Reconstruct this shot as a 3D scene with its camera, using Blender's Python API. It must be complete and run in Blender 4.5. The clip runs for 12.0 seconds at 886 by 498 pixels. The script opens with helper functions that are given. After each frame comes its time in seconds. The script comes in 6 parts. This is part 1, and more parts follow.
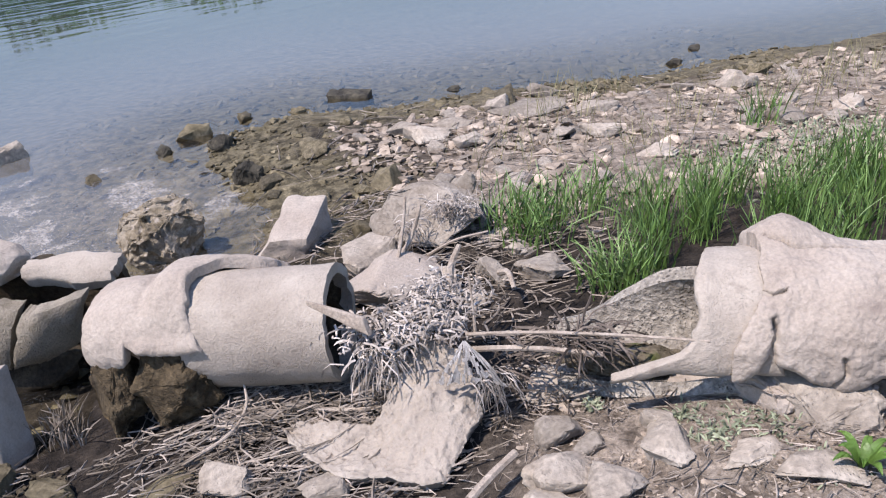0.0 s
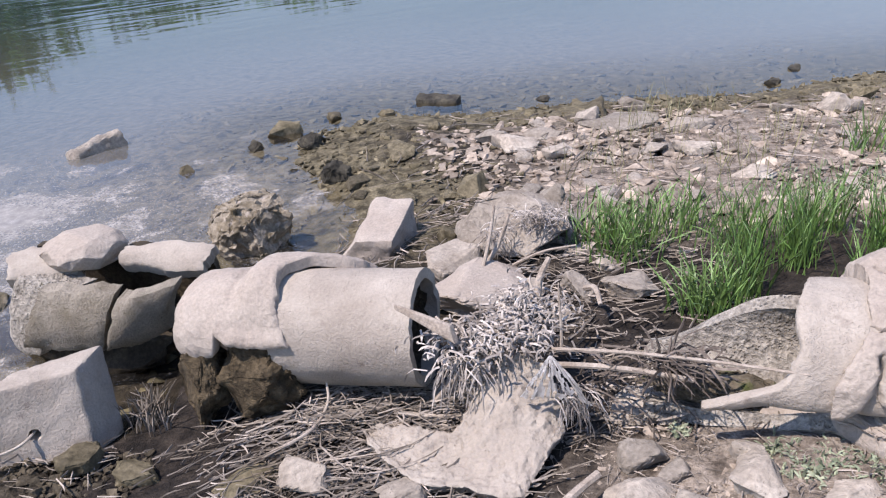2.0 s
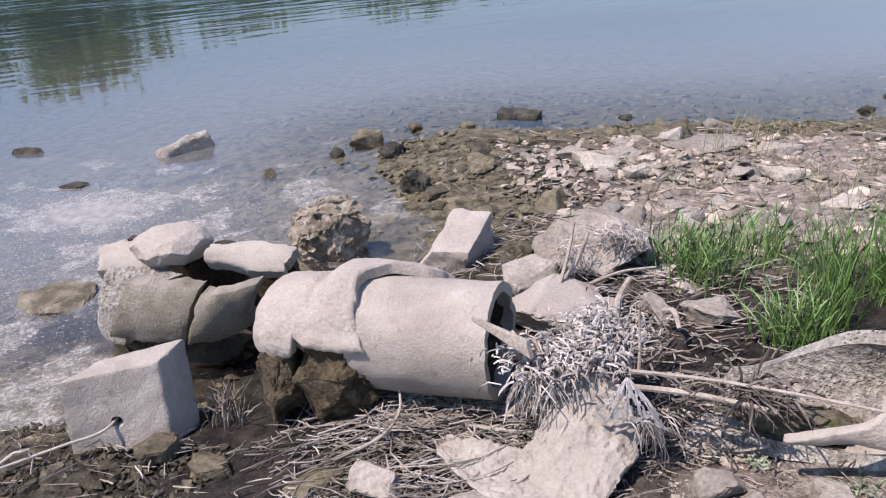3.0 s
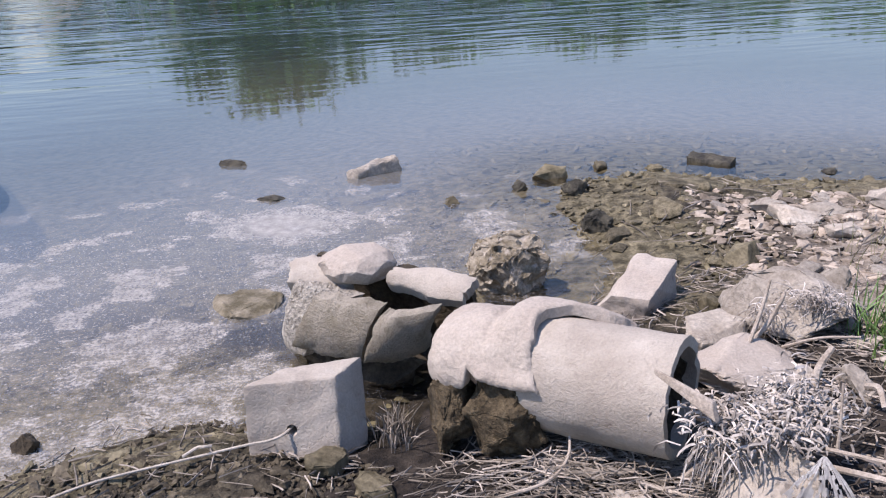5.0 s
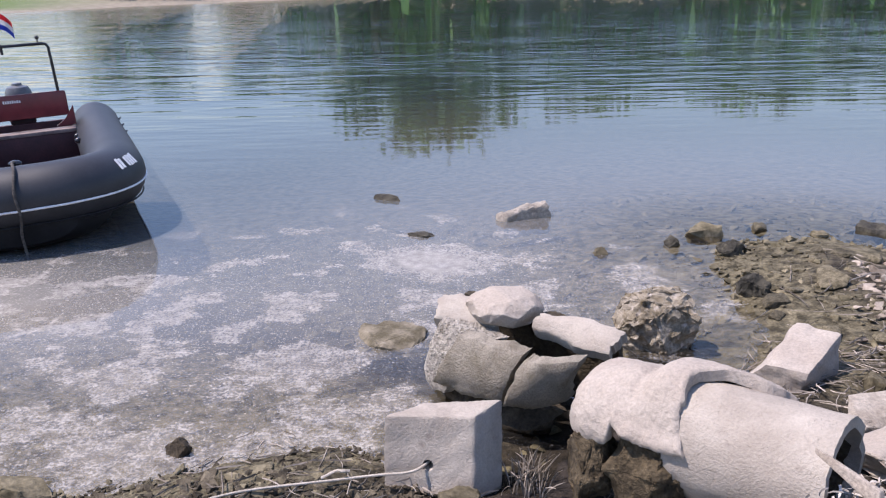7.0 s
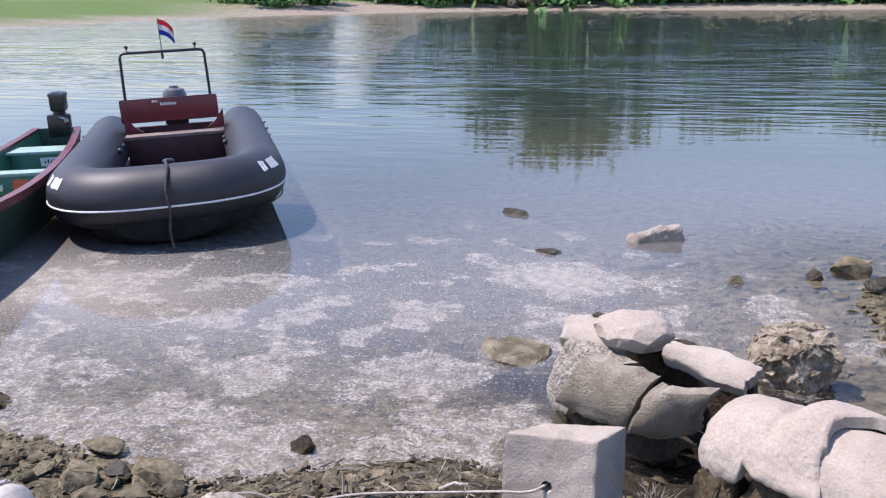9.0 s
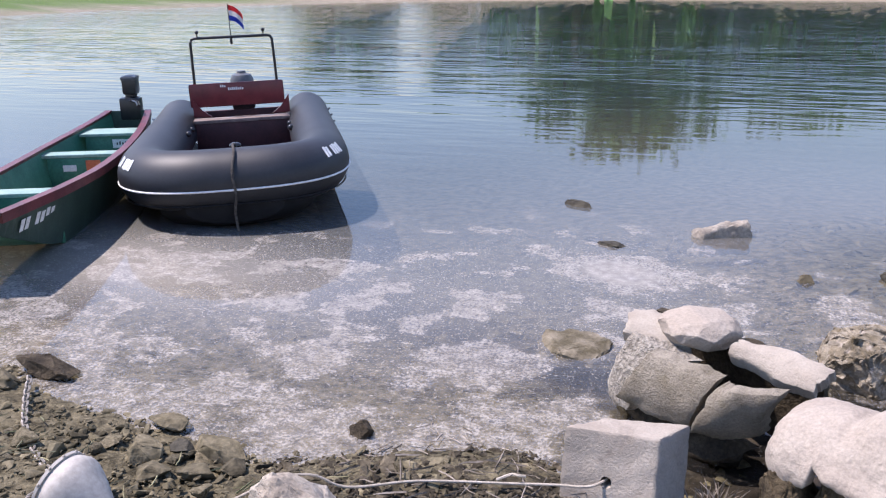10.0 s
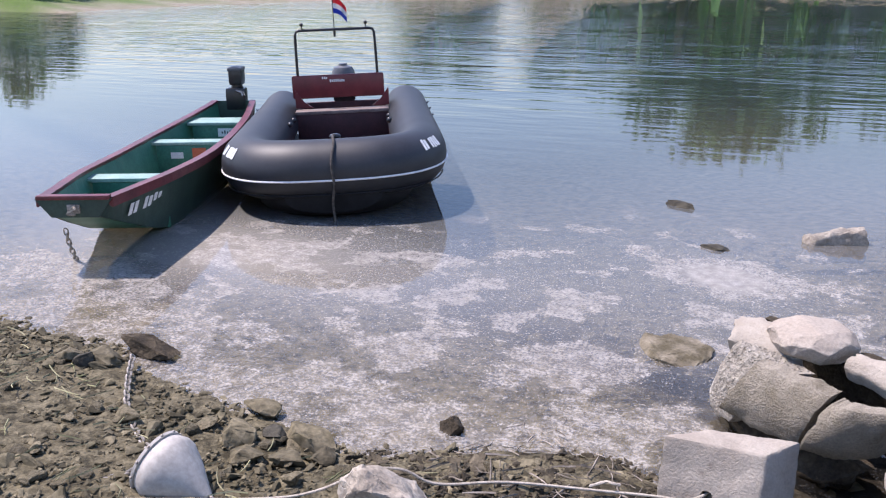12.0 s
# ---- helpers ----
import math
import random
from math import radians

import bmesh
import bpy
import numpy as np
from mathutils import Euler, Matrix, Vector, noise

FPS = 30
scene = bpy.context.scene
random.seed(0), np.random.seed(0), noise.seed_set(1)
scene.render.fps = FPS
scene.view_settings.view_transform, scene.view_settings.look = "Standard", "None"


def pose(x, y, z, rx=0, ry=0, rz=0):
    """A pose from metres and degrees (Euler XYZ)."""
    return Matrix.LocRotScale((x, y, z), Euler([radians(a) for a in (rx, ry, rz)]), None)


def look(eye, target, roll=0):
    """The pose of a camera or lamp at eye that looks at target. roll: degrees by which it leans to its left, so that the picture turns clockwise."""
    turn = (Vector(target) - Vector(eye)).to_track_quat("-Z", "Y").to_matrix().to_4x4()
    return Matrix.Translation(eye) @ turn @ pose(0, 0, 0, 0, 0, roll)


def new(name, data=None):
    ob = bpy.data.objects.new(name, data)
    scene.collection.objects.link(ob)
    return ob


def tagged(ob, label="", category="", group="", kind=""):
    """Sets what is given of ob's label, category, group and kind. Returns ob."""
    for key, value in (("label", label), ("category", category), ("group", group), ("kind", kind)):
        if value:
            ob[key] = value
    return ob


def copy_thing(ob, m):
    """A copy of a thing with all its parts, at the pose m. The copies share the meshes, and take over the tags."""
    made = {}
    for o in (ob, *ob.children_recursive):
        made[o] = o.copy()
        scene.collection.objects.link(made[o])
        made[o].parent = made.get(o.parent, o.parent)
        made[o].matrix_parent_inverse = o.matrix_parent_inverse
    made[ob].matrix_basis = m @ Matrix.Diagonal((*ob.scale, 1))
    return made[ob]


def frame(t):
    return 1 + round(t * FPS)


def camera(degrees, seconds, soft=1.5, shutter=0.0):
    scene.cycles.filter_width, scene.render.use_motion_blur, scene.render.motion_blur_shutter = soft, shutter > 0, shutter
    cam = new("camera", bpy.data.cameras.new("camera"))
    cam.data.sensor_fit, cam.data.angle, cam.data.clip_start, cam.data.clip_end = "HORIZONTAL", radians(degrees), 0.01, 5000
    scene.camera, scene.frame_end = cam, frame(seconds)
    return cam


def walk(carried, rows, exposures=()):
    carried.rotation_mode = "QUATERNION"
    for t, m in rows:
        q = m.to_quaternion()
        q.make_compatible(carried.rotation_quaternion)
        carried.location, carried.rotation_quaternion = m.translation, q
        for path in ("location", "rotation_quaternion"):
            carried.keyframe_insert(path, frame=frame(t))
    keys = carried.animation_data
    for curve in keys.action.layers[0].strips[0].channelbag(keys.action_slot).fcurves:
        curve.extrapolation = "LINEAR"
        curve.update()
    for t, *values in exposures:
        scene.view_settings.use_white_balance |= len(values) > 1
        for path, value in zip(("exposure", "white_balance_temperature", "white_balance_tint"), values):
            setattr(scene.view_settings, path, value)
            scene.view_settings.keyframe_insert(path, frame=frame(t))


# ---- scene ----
cam = camera(55.52, 12.0, soft=1.2)
# seconds, eye, then yaw, pitch and lean to the right in degrees
PATH = [
    (0.0, 0.000, 0.000, 1.592, 0.00, -26.15, 5.95),
    (0.5, -0.004, 0.004, 1.592, -0.11, -26.12, 5.76),
    (1.0, -0.013, 0.007, 1.594, 0.60, -26.01, 5.28),
    (1.5, -0.031, 0.013, 1.596, 2.79, -25.81, 5.10),
    (2.0, -0.053, 0.017, 1.598, 5.34, -25.29, 4.70),
    (2.5, -0.071, 0.017, 1.598, 7.85, -24.58, 4.17),
    (3.0, -0.086, 0.011, 1.600, 10.38, -24.08, 3.75),
    (5.0, -0.144, 0.031, 1.602, 22.48, -21.18, 3.05),
    (5.5, -0.154, 0.028, 1.601, 24.66, -20.68, 2.75),
    (6.0, -0.165, 0.021, 1.602, 27.42, -19.80, 2.17),
    (6.5, -0.177, 0.016, 1.605, 30.36, -19.08, 1.65),
    (7.0, -0.185, 0.002, 1.607, 32.23, -17.86, 1.34),
    (7.5, -0.196, -0.002, 1.606, 34.90, -17.59, 1.17),
    (9.5, -0.227, -0.010, 1.614, 42.85, -17.05, 0.14),
    (10.0, -0.243, -0.012, 1.606, 44.99, -17.56, 0.00),
    (10.5, -0.261, 0.001, 1.598, 46.49, -17.63, 0.07),
    (11.0, -0.269, 0.001, 1.595, 47.89, -17.60, 0.03),
    (11.5, -0.283, 0.004, 1.592, 49.49, -17.78, -0.19),
    (12.0, -0.299, 0.009, 1.585, 51.51, -17.83, -0.07),
]
walk(cam, [(t, pose(x, y, z, 0, 0, yaw) @ pose(0, 0, 0, 90 + pitch) @ pose(0, 0, 0, 0, 0, -lean)) for t, x, y, z, yaw, pitch, lean in PATH],
     exposures=[(0.0, 0.70, 6500, 20), (5.5, 0.76, 6460, 22.5), (12.0, 0.90, 6460, 23.5)])

# ---- light ----
SUN_TO = Vector((-0.47, -0.30, 1.0)).normalized()
SUN_EL, SUN_AZ = math.asin(SUN_TO.z), math.atan2(SUN_TO.x, SUN_TO.y)
world = bpy.data.worlds.new("sky")
scene.world = world
world.use_nodes = True
wn = world.node_tree
sky = wn.nodes.new("ShaderNodeTexSky")
sky.sky_type, sky.sun_disc = "NISHITA", False
sky.sun_elevation, sky.sun_rotation = SUN_EL, SUN_AZ
sky.air_density, sky.dust_density, sky.ozone_density = 1.5, 0.35, 5.8
haze = wn.nodes.new("ShaderNodeMix")
haze.data_type, haze.blend_type = "RGBA", "MULTIPLY"
haze.inputs[0].default_value, haze.inputs[7].default_value = 1.0, (0.99, 0.98, 1.05, 1)
wn.links.new(sky.outputs[0], haze.inputs[6])
wn.links.new(haze.outputs[2], wn.nodes["Background"].inputs[0])
wn.nodes["Background"].inputs[1].default_value = 0.134
sun = new("sun", bpy.data.lights.new("sun", "SUN"))
sun.data.energy, sun.data.angle, sun.data.color = 4.4, radians(0.55), (1.0, 0.95, 0.88)
sun.matrix_basis = look(SUN_TO * 50, (0, 0, 0))

# ---- materials ----
def material(name, base, base2, scale=8.0, rough=0.85, bump=0.3, fine=90.0, fine_amount=0.35, metal=0.0, depth=0.01, island=0.0, obj_vary=0.0, spots=None, coat=0.0, grit=0.0):
    """Two colours mixed by a coarse noise, broken by a fine one, with relief at both scales."""
    m = bpy.data.materials.new(name)
    m.use_nodes = True
    nt = m.node_tree
    b = nt.nodes["Principled BSDF"]
    co = nt.nodes.new("ShaderNodeTexCoord")
    n1, n2 = nt.nodes.new("ShaderNodeTexNoise"), nt.nodes.new("ShaderNodeTexNoise")
    for n, s, d in ((n1, scale, 6), (n2, fine, 4)):
        n.inputs["Scale"].default_value, n.inputs["Detail"].default_value, n.inputs["Roughness"].default_value = s, d, 0.62
        nt.links.new(co.outputs["Object"], n.inputs["Vector"])
    ramp = nt.nodes.new("ShaderNodeValToRGB")
    ramp.color_ramp.elements[0].position, ramp.color_ramp.elements[1].position = 0.36, 0.66
    ramp.color_ramp.elements[0].color, ramp.color_ramp.elements[1].color = (*base, 1), (*base2, 1)
    nt.links.new(n1.outputs["Fac"], ramp.inputs[0])
    mix = nt.nodes.new("ShaderNodeMix")
    mix.data_type, mix.blend_type = "RGBA", "MULTIPLY"
    mix.inputs[0].default_value = 1.0
    mr = nt.nodes.new("ShaderNodeMapRange")
    mr.inputs[1].default_value, mr.inputs[2].default_value = 0.3, 0.7
    mr.inputs[3].default_value, mr.inputs[4].default_value = 1 - fine_amount, 1 + fine_amount * 0.5
    nt.links.new(n2.outputs["Fac"], mr.inputs[0])
    nt.links.new(ramp.outputs[0], mix.inputs[6])
    nt.links.new(mr.outputs[0], mix.inputs[7])
    out = mix.outputs[2]
    if island or obj_vary:
        info = nt.nodes.new("ShaderNodeNewGeometry") if island else nt.nodes.new("ShaderNodeObjectInfo")
        v = nt.nodes.new("ShaderNodeMapRange")
        a = island or obj_vary
        v.inputs[3].default_value, v.inputs[4].default_value = 1 - a, 1 + a * 0.6
        nt.links.new(info.outputs["Random Per Island" if island else "Random"], v.inputs[0])
        m2 = nt.nodes.new("ShaderNodeMix")
        m2.data_type, m2.blend_type = "RGBA", "MULTIPLY"
        m2.inputs[0].default_value = 1.0
        nt.links.new(out, m2.inputs[6])
        nt.links.new(v.outputs[0], m2.inputs[7])
        out = m2.outputs[2]
    if spots:
        n3 = nt.nodes.new("ShaderNodeTexNoise")
        n3.inputs["Scale"].default_value, n3.inputs["Detail"].default_value = spots[1], 5
        nt.links.new(co.outputs["Object"], n3.inputs["Vector"])
        sr = nt.nodes.new("ShaderNodeMapRange")
        sr.inputs[1].default_value, sr.inputs[2].default_value = spots[2], spots[2] + 0.12
        nt.links.new(n3.outputs["Fac"], sr.inputs[0])
        m3 = nt.nodes.new("ShaderNodeMix")
        m3.data_type = "RGBA"
        m3.inputs[7].default_value = (*spots[0], 1)
        nt.links.new(sr.outputs[0], m3.inputs[0])
        nt.links.new(out, m3.inputs[6])
        out = m3.outputs[2]
    nt.links.new(out, b.inputs["Base Color"])
    b.inputs["Roughness"].default_value, b.inputs["Metallic"].default_value = rough, metal
    b.inputs["Coat Weight"].default_value = coat
    b.inputs["Specular IOR Level"].default_value = 0.2 if rough >= 0.75 else 0.5
    if bump:
        add = nt.nodes.new("ShaderNodeMath")
        add.operation = "ADD"
        nt.links.new(n1.outputs["Fac"], add.inputs[0])
        nt.links.new(n2.outputs["Fac"], add.inputs[1])
        if grit:
            n4 = nt.nodes.new("ShaderNodeTexVoronoi")
            n4.inputs["Scale"].default_value = grit
            nt.links.new(co.outputs["Object"], n4.inputs["Vector"])
            pit = nt.nodes.new("ShaderNodeMapRange")
            pit.inputs[1].default_value, pit.inputs[2].default_value, pit.inputs[3].default_value, pit.inputs[4].default_value = 0.12, 0.34, 1.0, 0.0
            nt.links.new(n4.outputs["Distance"], pit.inputs[0])
            where = nt.nodes.new("ShaderNodeTexNoise")
            where.inputs["Scale"].default_value, where.inputs["Detail"].default_value = grit * 0.12, 3
            nt.links.new(co.outputs["Object"], where.inputs["Vector"])
            some = nt.nodes.new("ShaderNodeMapRange")
            some.inputs[1].default_value, some.inputs[2].default_value, some.inputs[4].default_value = 0.48, 0.62, -1.1
            nt.links.new(where.outputs["Fac"], some.inputs[0])
            g4 = nt.nodes.new("ShaderNodeMath")
            g4.operation = "MULTIPLY_ADD"
            nt.links.new(pit.outputs[0], g4.inputs[0])
            nt.links.new(some.outputs[0], g4.inputs[1])
            nt.links.new(add.outputs[0], g4.inputs[2])
            add = g4
        bp = nt.nodes.new("ShaderNodeBump")
        bp.inputs["Strength"].default_value, bp.inputs["Distance"].default_value = bump, depth
        nt.links.new(add.outputs[0], bp.inputs["Height"])
        nt.links.new(bp.outputs[0], b.inputs["Normal"])
    return m


CONCRETE = material("concrete", (0.268, 0.23, 0.187), (0.365, 0.323, 0.268), 5, 0.94, 0.6, 120, 0.14, depth=0.007, spots=((0.20, 0.165, 0.135), 16, 0.66), grit=200)
# yellowish river stain, with the broken walls' shade blended into its darker tone
STAINED_SHADED = material("river_stained_shaded_concrete", (0.17, 0.145, 0.105), (0.29, 0.255, 0.20), 7, 0.94, 0.95, 130, 0.25, depth=0.009, spots=((0.14, 0.115, 0.07), 6, 0.6), grit=180)
MORTAR = material("mortar", (0.285, 0.24, 0.196), (0.362, 0.317, 0.264), 4, 0.94, 0.65, 100, 0.2, depth=0.007, spots=((0.22, 0.18, 0.15), 9, 0.66))
ROUGHCAST = material("exposed_aggregate", (0.25, 0.222, 0.182), (0.385, 0.35, 0.292), 14, 0.95, 1.0, 60, 0.5, depth=0.02, grit=90)
STONE = material("limestone", (0.245, 0.207, 0.163), (0.40, 0.355, 0.293), 6, 0.92, 0.6, 60, 0.35, depth=0.010, obj_vary=0.35, grit=110)
STONE_WET = material("muddy_stone", (0.075, 0.062, 0.034), (0.21, 0.175, 0.11), 9, 0.75, 0.7, 50, 0.45, depth=0.008, obj_vary=0.4)
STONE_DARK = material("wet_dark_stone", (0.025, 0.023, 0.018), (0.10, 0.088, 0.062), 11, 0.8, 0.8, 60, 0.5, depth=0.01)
BROWN = material("mossy_brown_stone", (0.12, 0.094, 0.055), (0.36, 0.31, 0.235), 10, 0.95, 0.9, 55, 0.4, depth=0.015, spots=((0.34, 0.295, 0.24), 30, 0.58))
# brown mud, darkened further to carry the shade beneath the mortar collar
SHADED_MUDCAKE = material("dried_brown_mud_shaded", (0.032, 0.024, 0.014), (0.12, 0.091, 0.054), 14, 0.95, 1.0, 60, 0.45, depth=0.015)
# muddy bank rocks; also the dark colour that stands for shade in the pipes
MUD_AND_SHADE = material("mud_stone_and_shade", (0.026, 0.020, 0.013), (0.085, 0.066, 0.042), 12, 0.9, 0.9, 60, 0.45, depth=0.015)
ALGAE = material("algae_stone", (0.085, 0.07, 0.04), (0.23, 0.195, 0.14), 10, 0.8, 0.7, 60, 0.4, depth=0.01)
STRAW = material("bleached_straw", (0.12, 0.098, 0.072), (0.36, 0.31, 0.26), 6, 0.85, 0.0, 60, 0.3, island=0.55)
REED = material("bleached_reed", (0.21, 0.178, 0.148), (0.52, 0.47, 0.415), 8, 0.85, 0.0, 80, 0.3, island=0.5)
WOOD = material("driftwood", (0.24, 0.195, 0.15), (0.40, 0.345, 0.285), 14, 0.85, 0.5, 150, 0.35, depth=0.004)
RAG = material("plastic_sheet", (0.36, 0.345, 0.325), (0.50, 0.48, 0.455), 20, 0.5, 0.2, 90, 0.15)
GRASS = material("grass", (0.085, 0.17, 0.032), (0.19, 0.30, 0.09), 3, 0.55, 0.0, 20, 0.25, island=0.45)
DRYGRASS = material("dry_grass", (0.20, 0.20, 0.08), (0.34, 0.30, 0.17), 3, 0.7, 0.0, 20, 0.25, island=0.45)
WEED = material("weed_leaf", (0.10, 0.20, 0.03), (0.20, 0.34, 0.07), 12, 0.45, 0.2, 60, 0.2, island=0.3)
GREYWEED = material("grey_green_weed", (0.16, 0.19, 0.11), (0.30, 0.32, 0.21), 12, 0.7, 0.0, 60, 0.3, island=0.4)
RUBBER = material("black_rubber", (0.010, 0.0108, 0.0135), (0.019, 0.020, 0.024), 4, 0.55, 0.06, 60, 0.2, depth=0.003)
RUBBER_BASE = material("dull_rubber", (0.006, 0.0065, 0.008), (0.013, 0.014, 0.016), 5, 0.75, 0.05, 60, 0.2, depth=0.003)
WHITE_LINE = material("white_rubbing_strake", (0.60, 0.60, 0.60), (0.75, 0.75, 0.74), 9, 0.5, 0.05, 60, 0.2)
RED_PANEL = material("dark_red_varnish", (0.10, 0.012, 0.018), (0.16, 0.022, 0.028), 6, 0.35, 0.05, 80, 0.2)
DARK_RED = material("dark_red_inside", (0.035, 0.010, 0.012), (0.065, 0.018, 0.02), 6, 0.6, 0.1, 60, 0.3)
BLACK = material("black_plastic", (0.010, 0.010, 0.011), (0.022, 0.022, 0.024), 9, 0.3, 0.03, 80, 0.2)
GREY_COWL = material("grey_cowling", (0.06, 0.062, 0.066), (0.10, 0.103, 0.108), 9, 0.4, 0.03, 80, 0.2)
STEEL = material("painted_steel_tube", (0.015, 0.015, 0.017), (0.03, 0.03, 0.032), 12, 0.35, 0.03, 90, 0.2, metal=0.3)
GALV = material("worn_buoy_paint", (0.34, 0.31, 0.27), (0.43, 0.40, 0.355), 7, 0.6, 0.12, 60, 0.2, depth=0.003, metal=0.0, spots=((0.27, 0.255, 0.235), 9, 0.62))
CHAIN = material("rusty_galvanised_chain", (0.22, 0.19, 0.155), (0.38, 0.345, 0.30), 30, 0.6, 0.2, 120, 0.35, metal=0.4)
ROPE = material("hemp_rope", (0.34, 0.295, 0.235), (0.46, 0.41, 0.345), 40, 0.9, 0.5, 260, 0.4, depth=0.003)
DARK_ROPE = material("dark_rope", (0.045, 0.04, 0.036), (0.10, 0.09, 0.08), 40, 0.9, 0.4, 260, 0.4, depth=0.003)
GREEN_OUT = material("dark_green_paint", (0.018, 0.042, 0.032), (0.032, 0.066, 0.05), 5, 0.5, 0.1, 50, 0.3)
GREEN_IN = material("green_paint", (0.025, 0.13, 0.085), (0.05, 0.19, 0.125), 5, 0.5, 0.1, 50, 0.25, spots=((0.10, 0.15, 0.10), 8, 0.64))
GREEN_PALE = material("pale_green_paint", (0.19, 0.30, 0.25), (0.27, 0.38, 0.32), 6, 0.5, 0.1, 60, 0.2, spots=((0.25, 0.33, 0.26), 10, 0.64))
GUNWALE = material("maroon_paint", (0.085, 0.018, 0.022), (0.15, 0.032, 0.036), 7, 0.42, 0.1, 60, 0.25)
WHITE = material("white_paint", (0.62, 0.62, 0.60), (0.76, 0.75, 0.73), 9, 0.5, 0.05, 80, 0.15)
ORANGE = material("orange_sticker", (0.50, 0.10, 0.04), (0.62, 0.16, 0.07), 20, 0.5, 0.0, 80, 0.2)
BOARD = material("worn_grey_board", (0.13, 0.09, 0.075), (0.24, 0.185, 0.16), 8, 0.6, 0.1, 60, 0.3)
PLY = material("worn_plywood", (0.28, 0.17, 0.09), (0.38, 0.25, 0.14), 6, 0.7, 0.1, 60, 0.3)
FLAG_RED = material("red_cloth", (0.55, 0.04, 0.05), (0.65, 0.07, 0.07), 20, 0.8, 0.0, 80, 0.1)
FLAG_BLUE = material("blue_cloth", (0.04, 0.07, 0.36), (0.06, 0.10, 0.45), 20, 0.8, 0.0, 80, 0.1)
LEAF = material("far_foliage", (0.05, 0.155, 0.03), (0.105, 0.25, 0.055), 0.4, 0.7, 0.0, 4, 0.3, island=0.35)
BARK = material("bark", (0.07, 0.055, 0.04), (0.13, 0.105, 0.08), 3, 0.9, 0.4, 20, 0.3, depth=0.03)
FARSTONE = material("pale_stone", (0.40, 0.38, 0.34), (0.52, 0.49, 0.45), 2, 0.9, 0.2, 9, 0.2)

# ---- mesh helpers ----
def mesh_of(name, bm, mat, smooth=True):
    me = bpy.data.meshes.new(name)
    bmesh.ops.recalc_face_normals(bm, faces=bm.faces)
    bm.to_mesh(me)
    bm.free()
    me.materials.append(mat)
    if smooth:
        me.polygons.foreach_set("use_smooth", [True] * len(me.polygons))
        me.set_sharp_from_angle(angle=radians(38))
    return me


def part(name, bm, mat, parent, label="", m=None, smooth=True):
    ob = new(name, mesh_of(name, bm, mat, smooth))
    ob.parent = parent
    if m is not None:
        ob.matrix_basis = m
    return tagged(ob, label)


def thing(name, bm, mat, label, category, m=None, group="", kind="", smooth=True):
    ob = new(name, mesh_of(name, bm, mat, smooth))
    if m is not None:
        ob.matrix_basis = m
    return tagged(ob, label, category, group, kind)


def empty_thing(name, label, category, m, group=""):
    ob = new(name)
    ob.empty_display_size = 0.05
    ob.matrix_basis = m
    return tagged(ob, label, category, group)


def fbm(p, scale, seed=0.0, octaves=4):
    return noise.fractal(Vector(p) * scale + Vector((seed * 7.3, seed * 3.1, seed * 5.7)), 0.9, 2.1, octaves)


def roughen(bm, amount, scale, seed=0, octaves=4):
    bm.normal_update()
    for v in bm.verts:
        v.co += v.normal * fbm(v.co, scale, seed, octaves) * amount


def rock_bm(size, seed, cuts=2, rough=0.06, points=16, bevel=0.08, boxy=0.0):
    """An angular boulder: the hull of random points in an ellipsoid or box, bevelled, cut finer and roughened. Its base is at z = 0."""
    rng = random.Random(seed)
    bm = bmesh.new()
    for _ in range(points):
        d = Vector((rng.gauss(0, 1), rng.gauss(0, 1), rng.gauss(0, 1))).normalized()
        if boxy:
            k = max(abs(c) for c in d)
            d = d.lerp(d / k, boxy)
        bm.verts.new(d * rng.uniform(0.85, 1.0) * 0.5)
    hull = bmesh.ops.convex_hull(bm, input=bm.verts)
    bmesh.ops.delete(bm, geom=list({g for g in hull["geom_interior"] + hull["geom_unused"] if isinstance(g, bmesh.types.BMVert)}), context="VERTS")
    bmesh.ops.dissolve_limit(bm, angle_limit=0.25, verts=bm.verts, edges=bm.edges)
    bmesh.ops.bevel(bm, geom=list(bm.edges), offset=bevel, segments=2, affect="EDGES", profile=0.6, clamp_overlap=True)
    bmesh.ops.triangulate(bm, faces=bm.faces)
    if cuts:
        bmesh.ops.subdivide_edges(bm, edges=bm.edges, cuts=cuts, use_grid_fill=True)
        bmesh.ops.triangulate(bm, faces=bm.faces)
    roughen(bm, rough, 3.2, seed)
    if cuts > 1:
        roughen(bm, rough * 0.4, 11, seed + 3)
    lo = [min(v.co[i] for v in bm.verts) for i in range(3)]
    hi = [max(v.co[i] for v in bm.verts) for i in range(3)]
    for v in bm.verts:
        v.co = Vector([((v.co[i] - lo[i]) / (hi[i] - lo[i]) - (0.5 if i < 2 else 0.0)) * size[i] for i in range(3)])
    return bm


